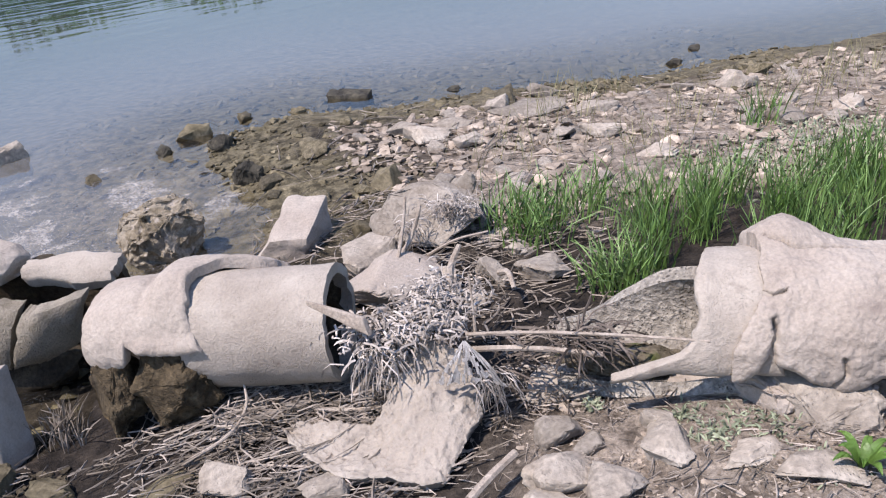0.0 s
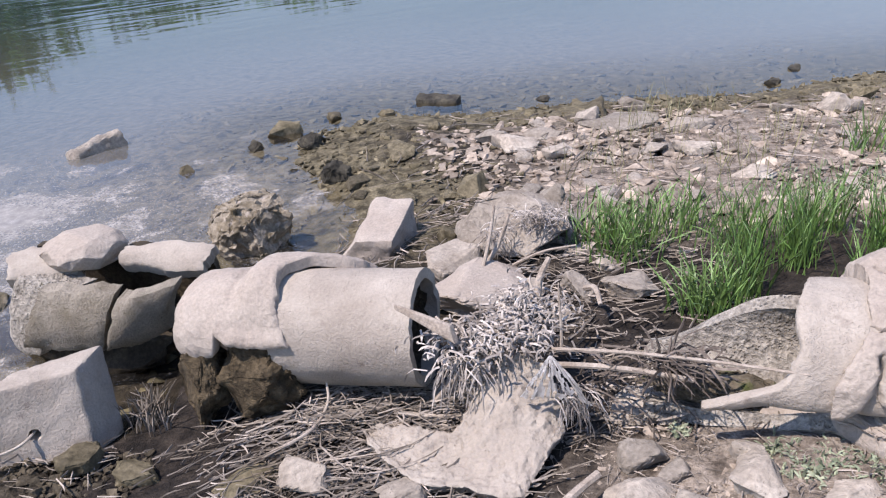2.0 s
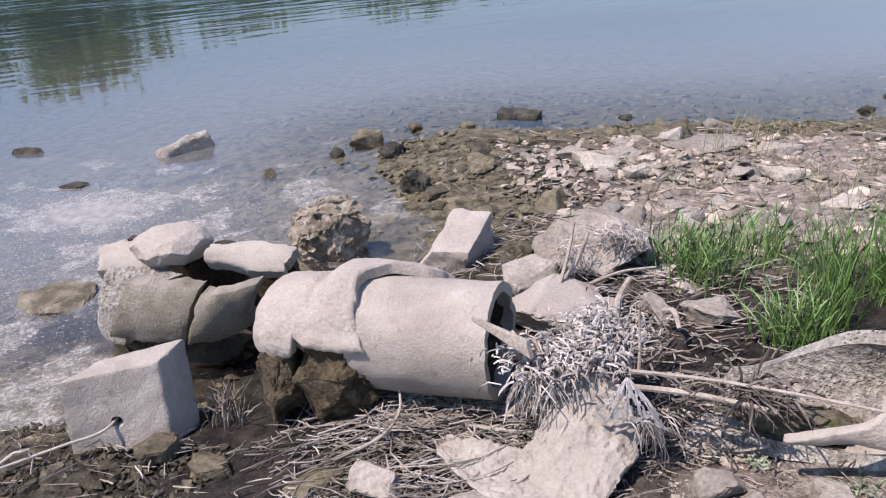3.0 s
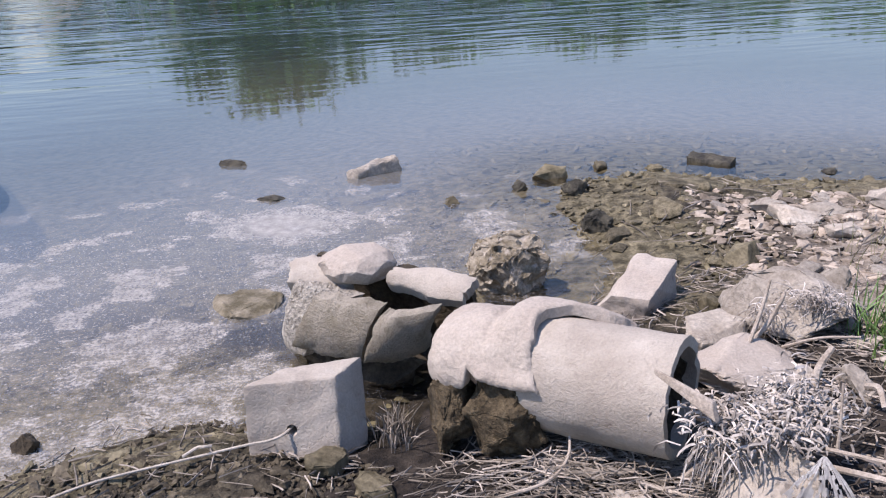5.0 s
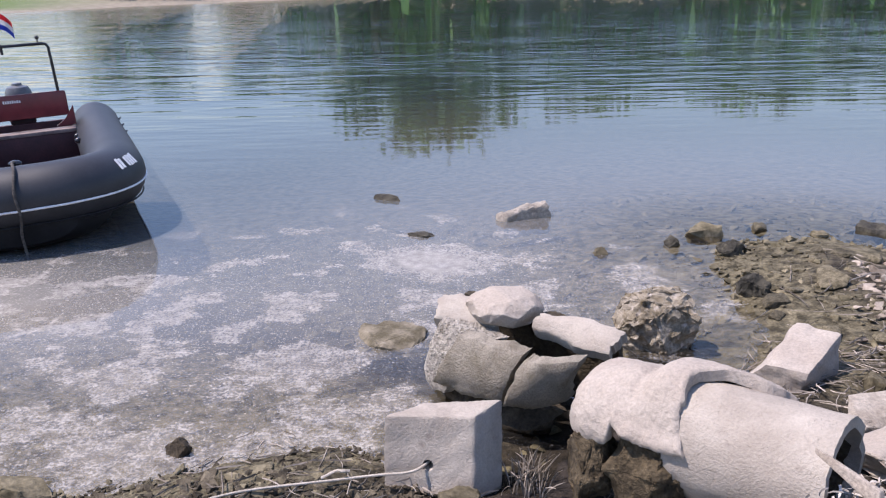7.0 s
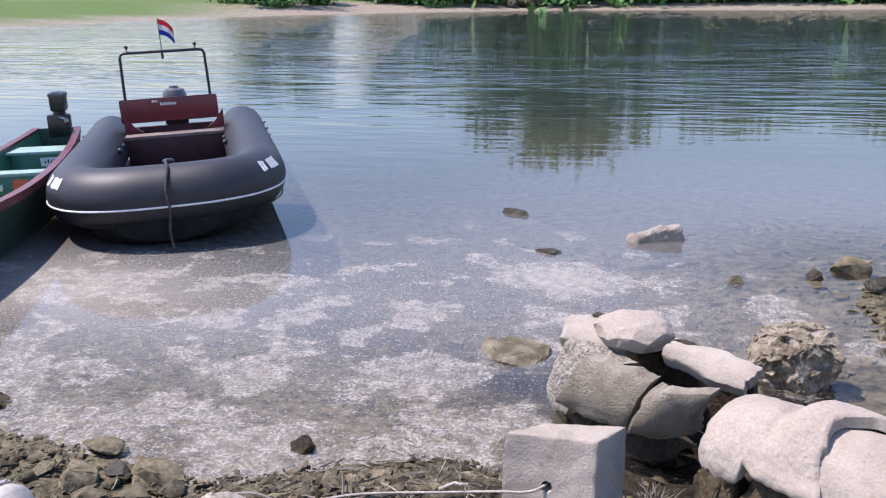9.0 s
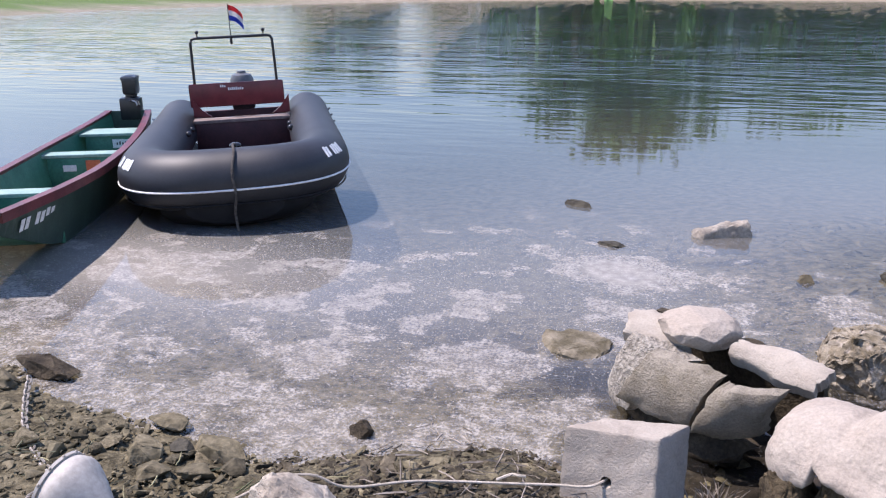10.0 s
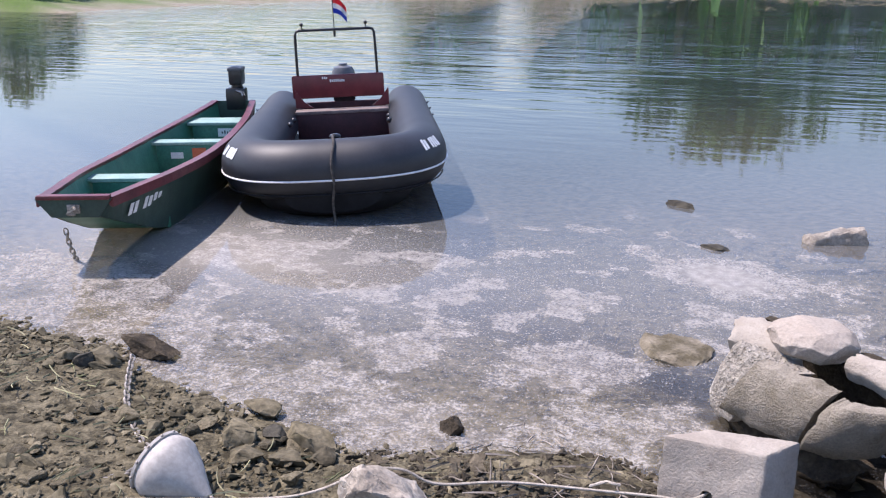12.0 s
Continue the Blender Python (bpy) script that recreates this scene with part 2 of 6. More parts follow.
def solid_bm(corners, cuts, rough, seed, bevel=0.012, scale=8):
    """A block from eight corners (four below, four above, both going round), with worn edges."""
    bm = bmesh.new()
    vs = [bm.verts.new(c) for c in corners]
    for f in ((3, 2, 1, 0), (4, 5, 6, 7), (0, 1, 5, 4), (1, 2, 6, 5), (2, 3, 7, 6), (3, 0, 4, 7)):
        bm.faces.new([vs[i] for i in f])
    bmesh.ops.bevel(bm, geom=list(bm.edges), offset=bevel, segments=2, affect="EDGES", profile=0.6)
    if cuts:
        bmesh.ops.subdivide_edges(bm, edges=[e for e in bm.edges if e.calc_length() > bevel * 2], cuts=cuts, use_grid_fill=True)
        bmesh.ops.triangulate(bm, faces=bm.faces)
    roughen(bm, rough, scale, seed)
    return bm


def box_bm(sx, sy, sz, bevel=0.0, at=(0, 0, 0)):
    bm = bmesh.new()
    bmesh.ops.create_cube(bm, size=1)
    for v in bm.verts:
        v.co = Vector((v.co.x * sx, v.co.y * sy, v.co.z * sz)) + Vector(at)
    if bevel:
        bmesh.ops.bevel(bm, geom=list(bm.edges), offset=bevel, segments=2, affect="EDGES", profile=0.6)
    return bm


def rings_bm(rings, closed_ring=True, caps=True, bm=None):
    """A skin over rings of points."""
    bm = bm or bmesh.new()
    vs = [[bm.verts.new(p) for p in r] for r in rings]
    n = len(vs[0])
    for a, b in zip(vs, vs[1:]):
        for i in range(n if closed_ring else n - 1):
            j = (i + 1) % n
            bm.faces.new((a[i], a[j], b[j], b[i]))
    if caps and closed_ring:
        bm.faces.new(list(reversed(vs[0])))
        bm.faces.new(vs[-1])
    return bm


def tube_bm(path, radius, sides=8, bm=None, taper=None):
    """A round tube along a line of points."""
    path = [Vector(p) for p in path]
    up, rings = Vector((0.13, 0.21, 0.97)), []
    for i, p in enumerate(path):
        d = (path[min(i + 1, len(path) - 1)] - path[max(i - 1, 0)]).normalized()
        u = d.cross(up)
        if u.length < 0.05:
            u = d.cross(Vector((1, 0, 0)))
        u.normalize()
        w = u.cross(d)
        r = radius * (taper(i / (len(path) - 1)) if taper else 1.0)
        rings.append([p + (u * math.cos(a) + w * math.sin(a)) * r for a in (2 * math.pi * k / sides for k in range(sides))])
    return rings_bm(rings, bm=bm)


def smooth_path(points, steps=6):
    """A Catmull-Rom line through the points."""
    p = [Vector(q) for q in points]
    p = [p[0] * 2 - p[1]] + p + [p[-1] * 2 - p[-2]]
    out = []
    for i in range(1, len(p) - 2):
        for k in range(steps):
            t = k / steps
            a, b, c, d = p[i - 1], p[i], p[i + 1], p[i + 2]
            out.append(0.5 * (2 * b + (c - a) * t + (2 * a - 5 * b + 4 * c - d) * t * t + (3 * b - a - 3 * c + d) * t ** 3))
    return out + [p[-2]]


def lathe_bm(profile, sides=24, bm=None):
    """A turned body round z from (radius, height) pairs."""
    return rings_bm([[Vector((r * math.cos(a), r * math.sin(a), z)) for a in (2 * math.pi * k / sides for k in range(sides))] for r, z in profile], bm=bm)


def shell_bm(a, b, r, thick, a0, a1, ns=26, na=40, edge=0.0, side=0.0, lump=0.0, seed=0):
    """A pipe or a piece of one: a thick curved wall round the line a-b, from angle a0 to a1 (0 behind, 90 above, 180 in front), with broken ends (edge) and sides (side)."""
    a, b = Vector(a), Vector(b)
    d = (b - a).normalized()
    w = (Vector((0, 0, 1)) - d * d.z).normalized()
    u = w.cross(d)
    if u.y < 0:
        u = -u
    full = a1 - a0 >= 359.9
    length = (b - a).length
    def at(i, j, rad):
        s, q = i / (ns - 1), j / (na if full else na - 1)
        ang0 = a0 + (a1 - a0) * q
        key = (math.cos(radians(ang0)) * 0.3, math.sin(radians(ang0)) * 0.3, s * length)
        e = edge * fbm((key[0], key[1], 0 if s < 0.5 else 9), 9, seed) * (1 if s in (0, 1) else max(0, abs(s - 0.5) * 4 - 1))
        pos = a + d * (s * length + e)
        ang = ang0
        if not full:
            ang += side * fbm((s * length, 0, 0 if q < 0.5 else 7), 7, seed + 2) * max(0, abs(q - 0.5) * 4 - 1)
        rr = rad + lump * fbm(key, 6, seed + 1)
        return pos + (u * math.cos(radians(ang)) + w * math.sin(radians(ang))) * rr
    bm = bmesh.new()
    outer = [[bm.verts.new(at(i, j, r)) for j in range(na)] for i in range(ns)]
    inner = [[bm.verts.new(at(i, j, r - thick)) for j in range(na)] for i in range(ns)]
    m = na if full else na - 1
    for i in range(ns - 1):
        for j in range(m):
            k = (j + 1) % na
            bm.faces.new((outer[i][j], outer[i][k], outer[i + 1][k], outer[i + 1][j]))
            bm.faces.new((inner[i][j], inner[i + 1][j], inner[i + 1][k], inner[i][k]))
    for j in range(m):
        k = (j + 1) % na
        bm.faces.new((outer[0][j], inner[0][j], inner[0][k], outer[0][k]))
        bm.faces.new((outer[-1][j], outer[-1][k], inner[-1][k], inner[-1][j]))
    if not full:
        for i in range(ns - 1):
            bm.faces.new((outer[i][0], outer[i + 1][0], inner[i + 1][0], inner[i][0]))
            bm.faces.new((outer[i][-1], inner[i][-1], inner[i + 1][-1], outer[i + 1][-1]))
    return bm


def strands(name, mat, label, category, makers, kind="stuff"):
    """Many thin bent straws in one mesh. makers: an iterator of (points, width); each straw is a three-sided prism."""
    verts, faces = [], []
    for pts, width in makers:
        n0, last = len(verts), len(pts) - 1
        for i, p in enumerate(pts):
            d = (pts[min(i + 1, last)] - pts[max(i - 1, 0)])
            side = d.cross(Vector((0.31, 0.2, 0.93)))
            side = side.normalized() if side.length > 1e-6 else Vector((1, 0, 0))
            upw = side.cross(d).normalized() if d.length > 1e-6 else Vector((0, 0, 1))
            w = width * (1.0 if i < last else 0.35) * 0.5
            verts += [tuple(p - side * w), tuple(p + side * w), tuple(p + upw * w * 1.2)]
        for i in range(last):
            q = n0 + 3 * i
            for k in range(3):
                j = (k + 1) % 3
                faces.append((q + k, q + j, q + 3 + j, q + 3 + k))
    me = bpy.data.meshes.new(name)
    me.from_pydata(verts, [], faces)
    me.materials.append(mat)
    return tagged(new(name, me), label, category, kind=kind)


# ---- the lie of the land ----
SHORE = [(-500, -160), (-40, -9), (-9, -0.6), (-4.66, 0.69), (-4.27, 0.85), (-3.93, 1.05), (-3.68, 0.98), (-3.1, 1.2), (-2.78, 1.31), (-2.5, 1.4), (-2.32, 1.62), (-2.1, 1.86), (-1.95, 2.06),
         (-1.72, 2.06), (-1.30, 2.06), (-1.18, 2.35), (-1.12, 2.62), (-0.95, 2.95), (-0.80, 3.40), (-0.80, 3.9), (-1.07, 4.25), (-1.33, 4.72), (-1.26, 5.25), (-0.85, 5.52), (-0.2, 5.42),
         (0.4, 5.58), (1.09, 5.57), (1.7, 5.58), (2.3, 5.85), (3.0, 5.92), (8, 7.5), (40, 20), (500, 160)]
BANK_AZ = [-90, -60, -40, -20, 0, 20, 35, 51, 65, 73, 78, 84, 92, 105, 140]
BANK_R = [900, 500, 260, 140, 95, 86, 86, 73, 58, 48, 41, 39, 52, 130, 900]


def shore_distance(x, y):
    """Metres inland of the water's edge; minus out on the water."""
    best = np.full(x.shape, 1e9)
    inside = np.zeros(x.shape, bool)
    ring = SHORE + [(500, -900), (-500, -900)]
    for (ax, ay), (bx, by) in zip(SHORE, SHORE[1:]):
        t = np.clip(((x - ax) * (bx - ax) + (y - ay) * (by - ay)) / ((bx - ax) ** 2 + (by - ay) ** 2), 0, 1)
        best = np.minimum(best, np.hypot(x - ax - t * (bx - ax), y - ay - t * (by - ay)))
    for (ax, ay), (bx, by) in zip(ring, ring[1:] + ring[:1]):
        if ay != by:
            inside ^= ((ay > y) != (by > y)) & (x < (bx - ax) * (y - ay) / (by - ay) + ax)
    return np.where(inside, best, -best)


def ease(e0, e1, v):
    t = np.clip((v - e0) / (e1 - e0), 0, 1)
    return t * t * (3 - 2 * t)


def land(x, y):
    """The ground's height, without its small lumps."""
    x, y = np.asarray(x, float), np.asarray(y, float)
    d = shore_distance(x, y)
    dry = 0.10 * (1 - np.exp(-np.maximum(d, 0) / 0.7)) + 0.018 * np.clip(d, 0, 20)
    dry = dry + 0.13 * ease(2.7, 1.35, y) * ease(-0.15, 0.8, x)
    wet = -(0.10 * (1 - np.exp(-np.maximum(-d, 0) / 0.5)) + 0.07 * np.maximum(-d, 0))
    z = np.where(d > 0, dry, np.maximum(wet, -2.2))
    r, az = np.hypot(x, y), np.degrees(np.arctan2(-x, y))
    over = r - np.interp(az, BANK_AZ, BANK_R)
    far = np.clip(over * 0.075, -2.2, 1.3)
    return np.where((over > -25) & (d < -20), np.maximum(z, far), z)


NEAR_X, NEAR_Y = np.arange(-6.0, 4.5, 0.03), np.arange(-0.5, 7.0, 0.03)
NEAR_Z = land(*np.meshgrid(NEAR_X, NEAR_Y, indexing="ij")).tolist()


def ground_z(x, y):
    i, j = round((x + 6.0) / 0.03), round((y + 0.5) / 0.03)
    if 0 <= i < len(NEAR_X) and 0 <= j < len(NEAR_Y):
        return NEAR_Z[i][j]
    return float(land(np.array([x]), np.array([y]))[0])

# ---- the ground, one sheet ----
def ground_lines(lo, hi, step, reach):
    fine = list(np.arange(lo, hi + 1e-6, step))
    out_hi, out_lo, s = [], [], step
    v = hi
    while v < reach:
        s = min(s * 1.25, 2.5 if v < 125 else s * 1.25)
        v += s
        out_hi.append(v)
    v, s = lo, step
    while v > -reach:
        s = min(s * 1.25, 2.5 if v > -125 else s * 1.25)
        v -= s
        out_lo.append(v)
    return np.array(out_lo[::-1] + fine + out_hi)


def build_ground():
    xs, ys = ground_lines(-4.8, 2.6, 0.027, 1500), ground_lines(0.6, 5.9, 0.027, 1500)
    gx, gy = np.meshgrid(xs, ys, indexing="ij")
    z = land(gx, gy)
    d = shore_distance(gx, gy)
    near = (gx > -6) & (gx < 4) & (gy > 0) & (gy < 7)
    lump = np.zeros(z.shape)
    for i, j in zip(*np.nonzero(near)):
        p = (gx[i, j], gy[i, j], 0.0)
        lump[i, j] = fbm(p, 2.2, 1, 3) * 0.016 + fbm(p, 9, 2, 4) * 0.013
    z = z + lump * (0.35 + 0.65 * np.clip(0.5 + d * 2, 0, 1))
    nx, ny = gx.shape
    me = bpy.data.meshes.new("ground")
    idx = np.arange(nx * ny).reshape(nx, ny)
    quads = np.stack([idx[:-1, :-1], idx[1:, :-1], idx[1:, 1:], idx[:-1, 1:]], -1).reshape(-1, 4)
    me.from_pydata(np.stack([gx, gy, z], -1).reshape(-1, 3).tolist(), [], quads.tolist())
    me.polygons.foreach_set("use_smooth", [True] * len(me.polygons))
    # gravel: dry stony shore; silt: olive mud by the water; turf: the far meadow
    gravel = ease(2.9, 3.6, gy) * ease(-0.2, 0.6, gx + d * 0.2) + 0.95 * ease(-0.1, 0.4, gx) * ease(2.1, 1.6, gy)
    inland = np.maximum(ease(1.45, 0.7, gy + 0.25 * np.sin(gx * 2.3)) * ease(-2.4, -1.2, gx), ease(3.0, 3.8, gx + 0.3 * np.sin(gy * 2.9)))
    gravel = np.maximum(gravel, 0.95 * inland)
    silt = ease(0.9, 0.15, d) * ease(2.9, 3.6, gy) + ease(-1.3, -2.1, gx) * ease(3, 2.4, gy)
    r = np.hypot(gx, gy)
    upstream = ease(50, 62, np.degrees(np.arctan2(-gx, gy)))
    turf = np.maximum(ease(0.75, 1.05, z), upstream * ease(0.16, 0.32, z)) * ease(30, 38, r)
    sand = ease(25, 30, r)
    for name, val in (("gravel", gravel), ("silt", silt), ("turf", turf), ("sand", sand)):
        me.attributes.new(name, "FLOAT", "POINT").data.foreach_set("value", np.clip(val, 0, 1).astype(np.float32).ravel())
    m = bpy.data.materials.new("river_bank")
    m.use_nodes = True
    nt = m.node_tree
    b = nt.nodes["Principled BSDF"]
    co = nt.nodes.new("ShaderNodeTexCoord")
    def nz(scale, detail=6):
        n = nt.nodes.new("ShaderNodeTexNoise")
        n.inputs["Scale"].default_value, n.inputs["Detail"].default_value, n.inputs["Roughness"].default_value = scale, detail, 0.65
        nt.links.new(co.outputs["Object"], n.inputs["Vector"])
        return n
    big, mid, fine = nz(1.7), nz(14), nz(85, 4)
    def two(c1, c2, src, lo=0.38, hi=0.64):
        r_ = nt.nodes.new("ShaderNodeValToRGB")
        r_.color_ramp.elements[0].position, r_.color_ramp.elements[1].position = lo, hi
        r_.color_ramp.elements[0].color, r_.color_ramp.elements[1].color = (*c1, 1), (*c2, 1)
        nt.links.new(src.outputs["Fac"], r_.inputs[0])
        return r_.outputs[0]
    def over(a, c, attr):
        at = nt.nodes.new("ShaderNodeAttribute")
        at.attribute_name = attr
        k = nt.nodes.new("ShaderNodeMath")
        k.operation, k.use_clamp = "MULTIPLY", True
        s = nt.nodes.new("ShaderNodeMapRange")
        s.inputs[1].default_value, s.inputs[2].default_value, s.inputs[3].default_value, s.inputs[4].default_value = 0.3, 0.6, 0.55, 1.25
        nt.links.new(mid.outputs["Fac"], s.inputs[0])
        nt.links.new(at.outputs["Fac"], k.inputs[0])
        nt.links.new(s.outputs[0], k.inputs[1])
        mx = nt.nodes.new("ShaderNodeMix")
        mx.data_type = "RGBA"
        nt.links.new(k.outputs[0], mx.inputs[0])
        nt.links.new(a, mx.inputs[6])
        nt.links.new(c, mx.inputs[7])
        return mx.outputs[2]
    col = two((0.010, 0.0078, 0.006), (0.043, 0.034, 0.026), mid)
    col = over(col, two((0.135, 0.107, 0.08), (0.30, 0.252, 0.20), mid), "gravel")
    col = over(col, two((0.055, 0.046, 0.025), (0.18, 0.152, 0.094), mid), "silt")
    col = over(col, two((0.21, 0.18, 0.135), (0.30, 0.26, 0.20), big), "sand")
    col = over(col, two((0.045, 0.10, 0.016), (0.11, 0.17, 0.036), mid), "turf")
    mul = nt.nodes.new("ShaderNodeMix")
    mul.data_type, mul.blend_type = "RGBA", "MULTIPLY"
    mul.inputs[0].default_value = 1
    mr = nt.nodes.new("ShaderNodeMapRange")
    mr.inputs[1].default_value, mr.inputs[2].default_value, mr.inputs[3].default_value, mr.inputs[4].default_value = 0.32, 0.68, 0.55, 1.25
    nt.links.new(fine.outputs["Fac"], mr.inputs[0])
    nt.links.new(col, mul.inputs[6])
    nt.links.new(mr.outputs[0], mul.inputs[7])
    nt.links.new(mul.outputs[2], b.inputs["Base Color"])
    b.inputs["Roughness"].default_value, b.inputs["Specular IOR Level"].default_value = 0.9, 0.2
    bp = nt.nodes.new("ShaderNodeBump")
    bp.inputs["Strength"].default_value, bp.inputs["Distance"].default_value = 0.9, 0.012
    ad = nt.nodes.new("ShaderNodeMath")
    ad.operation = "ADD"
    nt.links.new(mid.outputs["Fac"], ad.inputs[0])
    nt.links.new(fine.outputs["Fac"], ad.inputs[1])
    nt.links.new(ad.outputs[0], bp.inputs["Height"])
    nt.links.new(bp.outputs[0], b.inputs["Normal"])
    me.materials.append(m)
    tagged(new("ground", me), "dark mud, straw and stony gravel of a river bank", "ground", kind="structure")


build_ground()


# ---- the river ----
def blob(x, y, cx, cy, rx, ry, turn=0.0):
    c, s = math.cos(radians(turn)), math.sin(radians(turn))
    u, v = ((x - cx) * c + (y - cy) * s) / rx, (-(x - cx) * s + (y - cy) * c) / ry
    return np.clip(1.25 - np.hypot(u, v), 0, 1)


def build_water():
    xs, ys = ground_lines(-7.5, 0.4, 0.06, 1500), ground_lines(0.5, 6.5, 0.06, 1500)
    gx, gy = np.meshgrid(xs, ys, indexing="ij")
    nx, ny = gx.shape
    idx = np.arange(nx * ny).reshape(nx, ny)
    quads = np.stack([idx[:-1, :-1], idx[1:, :-1], idx[1:, 1:], idx[:-1, 1:]], -1).reshape(-1, 4)
    me = bpy.data.meshes.new("water")
    me.from_pydata(np.stack([gx, gy, np.zeros(gx.shape)], -1).reshape(-1, 3).tolist(), [], quads.tolist())
    d = -shore_distance(gx, gy)
    scum = 0.95 * ease(0.75, 0.1, d) * ease(-1.35, -2.1, gx) * ease(3.2, 2.3, gy)
    for k, cx, cy, rx, ry, turn in ((1.5, -2.78, 3.98, 0.50, 0.36, -5), (1.1, -2.50, 2.50, 0.34, 0.28, 50), (0.75, -2.68, 2.25, 0.40, 0.30, 35), (1.1, -3.10, 2.03, 0.34, 0.22, 40), (1.1, -2.66, 1.62, 0.55, 0.34, 40),
                                    (0.95, -3.60, 1.22, 0.60, 0.25, 25), (1.0, -5.25, 1.02, 1.0, 0.42, 20), (0.92, -4.40, 1.22, 0.80, 0.34, 20), (0.80, -4.80, 2.15, 1.0, 0.50, 30), (0.5, -1.65, 4.2, 0.8, 0.5, 20),
                                    (0.55, -3.55, 2.9, 0.7, 0.30, 35), (0.50, -2.0, 3.5, 0.7, 0.35, 10), (0.30, -2.6, 3.7, 2.2, 1.6, 20), (0.42, -3.6, 2.4, 2.4, 1.4, 30)):
        scum = np.maximum(scum, k * blob(gx, gy, cx, cy, rx, ry, turn))
    calm = ease(2.5, 14, d)
    for name, val in (("scum", scum), ("breeze", calm), ("plume", 1.1 * blob(gx, gy, -5.2, 1.75, 1.7, 0.9, 28)), ("depth", np.clip(-land(gx, gy), 0, 3)), ("cloud", np.maximum(ease(0.05, 1.6, d) * ease(6.0, 1.5, d), 0.38 * ease(1.0, 4.0, d)))):
        me.attributes.new(name, "FLOAT", "POINT").data.foreach_set("value", val.astype(np.float32).ravel())
    m = bpy.data.materials.new("river_water")
    m.use_nodes = True
    nt = m.node_tree
    nt.nodes.remove(nt.nodes["Principled BSDF"])
    out = nt.nodes["Material Output"]
    co = nt.nodes.new("ShaderNodeTexCoord")
    def nz(scale, detail, stretch=1.0, rough=0.6):
        mp = nt.nodes.new("ShaderNodeMapping")
        mp.vector_type = "TEXTURE"
        mp.inputs["Rotation"].default_value = (0, 0, radians(30))
        mp.inputs["Scale"].default_value = (1, 1 / stretch, 1)
        n = nt.nodes.new("ShaderNodeTexNoise")
        n.inputs["Scale"].default_value, n.inputs["Detail"].default_value, n.inputs["Roughness"].default_value = scale, detail, rough
        nt.links.new(co.outputs["Object"], mp.inputs["Vector"])
        nt.links.new(mp.outputs[0], n.inputs["Vector"])
        return n
    def attr(name):
        a = nt.nodes.new("ShaderNodeAttribute")
        a.attribute_name = name
        return a.outputs["Fac"]
    def math_(op, a, b_, clamp=False):
        k = nt.nodes.new("ShaderNodeMath")
        k.operation, k.use_clamp = op, clamp
        for i, v in enumerate((a, b_)):
            if isinstance(v, (int, float)):
                k.inputs[i].default_value = v
            else:
                nt.links.new(v, k.inputs[i])
        return k.outputs[0]
    # ripples: small near the bank, longer and stronger out in the stream
    small, chop, longer, swell, gust = nz(9, 3, 1.6), nz(2.3, 2, 3.0), nz(0.9, 1, 4.0), nz(0.36, 2, 4.5), nz(0.10, 3, 2.0)
    amp = math_("MULTIPLY", attr("breeze"), math_("SUBTRACT", math_("MULTIPLY", gust.outputs["Fac"], 3.0), 0.6, True))
    wave = math_("ADD", math_("ADD", longer.outputs["Fac"], math_("MULTIPLY", chop.outputs["Fac"], math_("MULTIPLY", attr("breeze"), 0.35))), math_("MULTIPLY", swell.outputs["Fac"], math_("MULTIPLY", attr("breeze"), 2.0)))
    height = math_("ADD", math_("MULTIPLY", small.outputs["Fac"], 0.012), math_("MULTIPLY", wave, math_("ADD", math_("MULTIPLY", amp, 1.0), 0.03)))
    bp = nt.nodes.new("ShaderNodeBump")
    bp.inputs["Strength"].default_value, bp.inputs["Distance"].default_value = 0.5, 0.05
    nt.links.new(height, bp.inputs["Height"])
    fr = nt.nodes.new("ShaderNodeFresnel")
    fr.inputs["IOR"].default_value = 1.333
    nt.links.new(bp.outputs[0], fr.inputs["Normal"])
    gl = nt.nodes.new("ShaderNodeBsdfGlossy")
    gl.inputs["Roughness"].default_value = 0.0
    nt.links.new(bp.outputs[0], gl.inputs["Normal"])
    tr = nt.nodes.new("ShaderNodeBsdfTransparent")
    tr.inputs["Color"].default_value = (0.78, 0.80, 0.76, 1)
    # the river takes up more light the deeper its bed lies
    dim = nt.nodes.new("ShaderNodeMix")
    dim.data_type = "RGBA"
    dim.inputs[6].default_value, dim.inputs[7].default_value = (0.82, 0.83, 0.78, 1), (0.030, 0.048, 0.042, 1)
    deep = nt.nodes.new("ShaderNodeMapRange")
    deep.interpolation_type = "SMOOTHSTEP"
    deep.inputs[1].default_value, deep.inputs[2].default_value = 0.0, 0.75
    nt.links.new(attr("depth"), deep.inputs[0])
    nt.links.new(deep.outputs[0], dim.inputs[0])
    nt.links.new(dim.outputs[2], tr.inputs["Color"])
    body = nt.nodes.new("ShaderNodeMixShader")
    nt.links.new(fr.outputs[0], body.inputs[0])
    # fine silt near the bank makes the water cloudy
    murk = nt.nodes.new("ShaderNodeBsdfDiffuse")
    tone = nt.nodes.new("ShaderNodeMix")
    tone.data_type = "RGBA"
    tone.inputs[7].default_value = (0.27, 0.25, 0.215, 1)
    hue = nt.nodes.new("ShaderNodeMix")
    hue.data_type = "RGBA"
    hue.inputs[6].default_value, hue.inputs[7].default_value = (0.185, 0.18, 0.172, 1), (0.13, 0.178, 0.19, 1)
    nt.links.new(deep.outputs[0], hue.inputs[0])
    nt.links.new(hue.outputs[2], tone.inputs[6])
    nt.links.new(attr("plume"), tone.inputs[0])
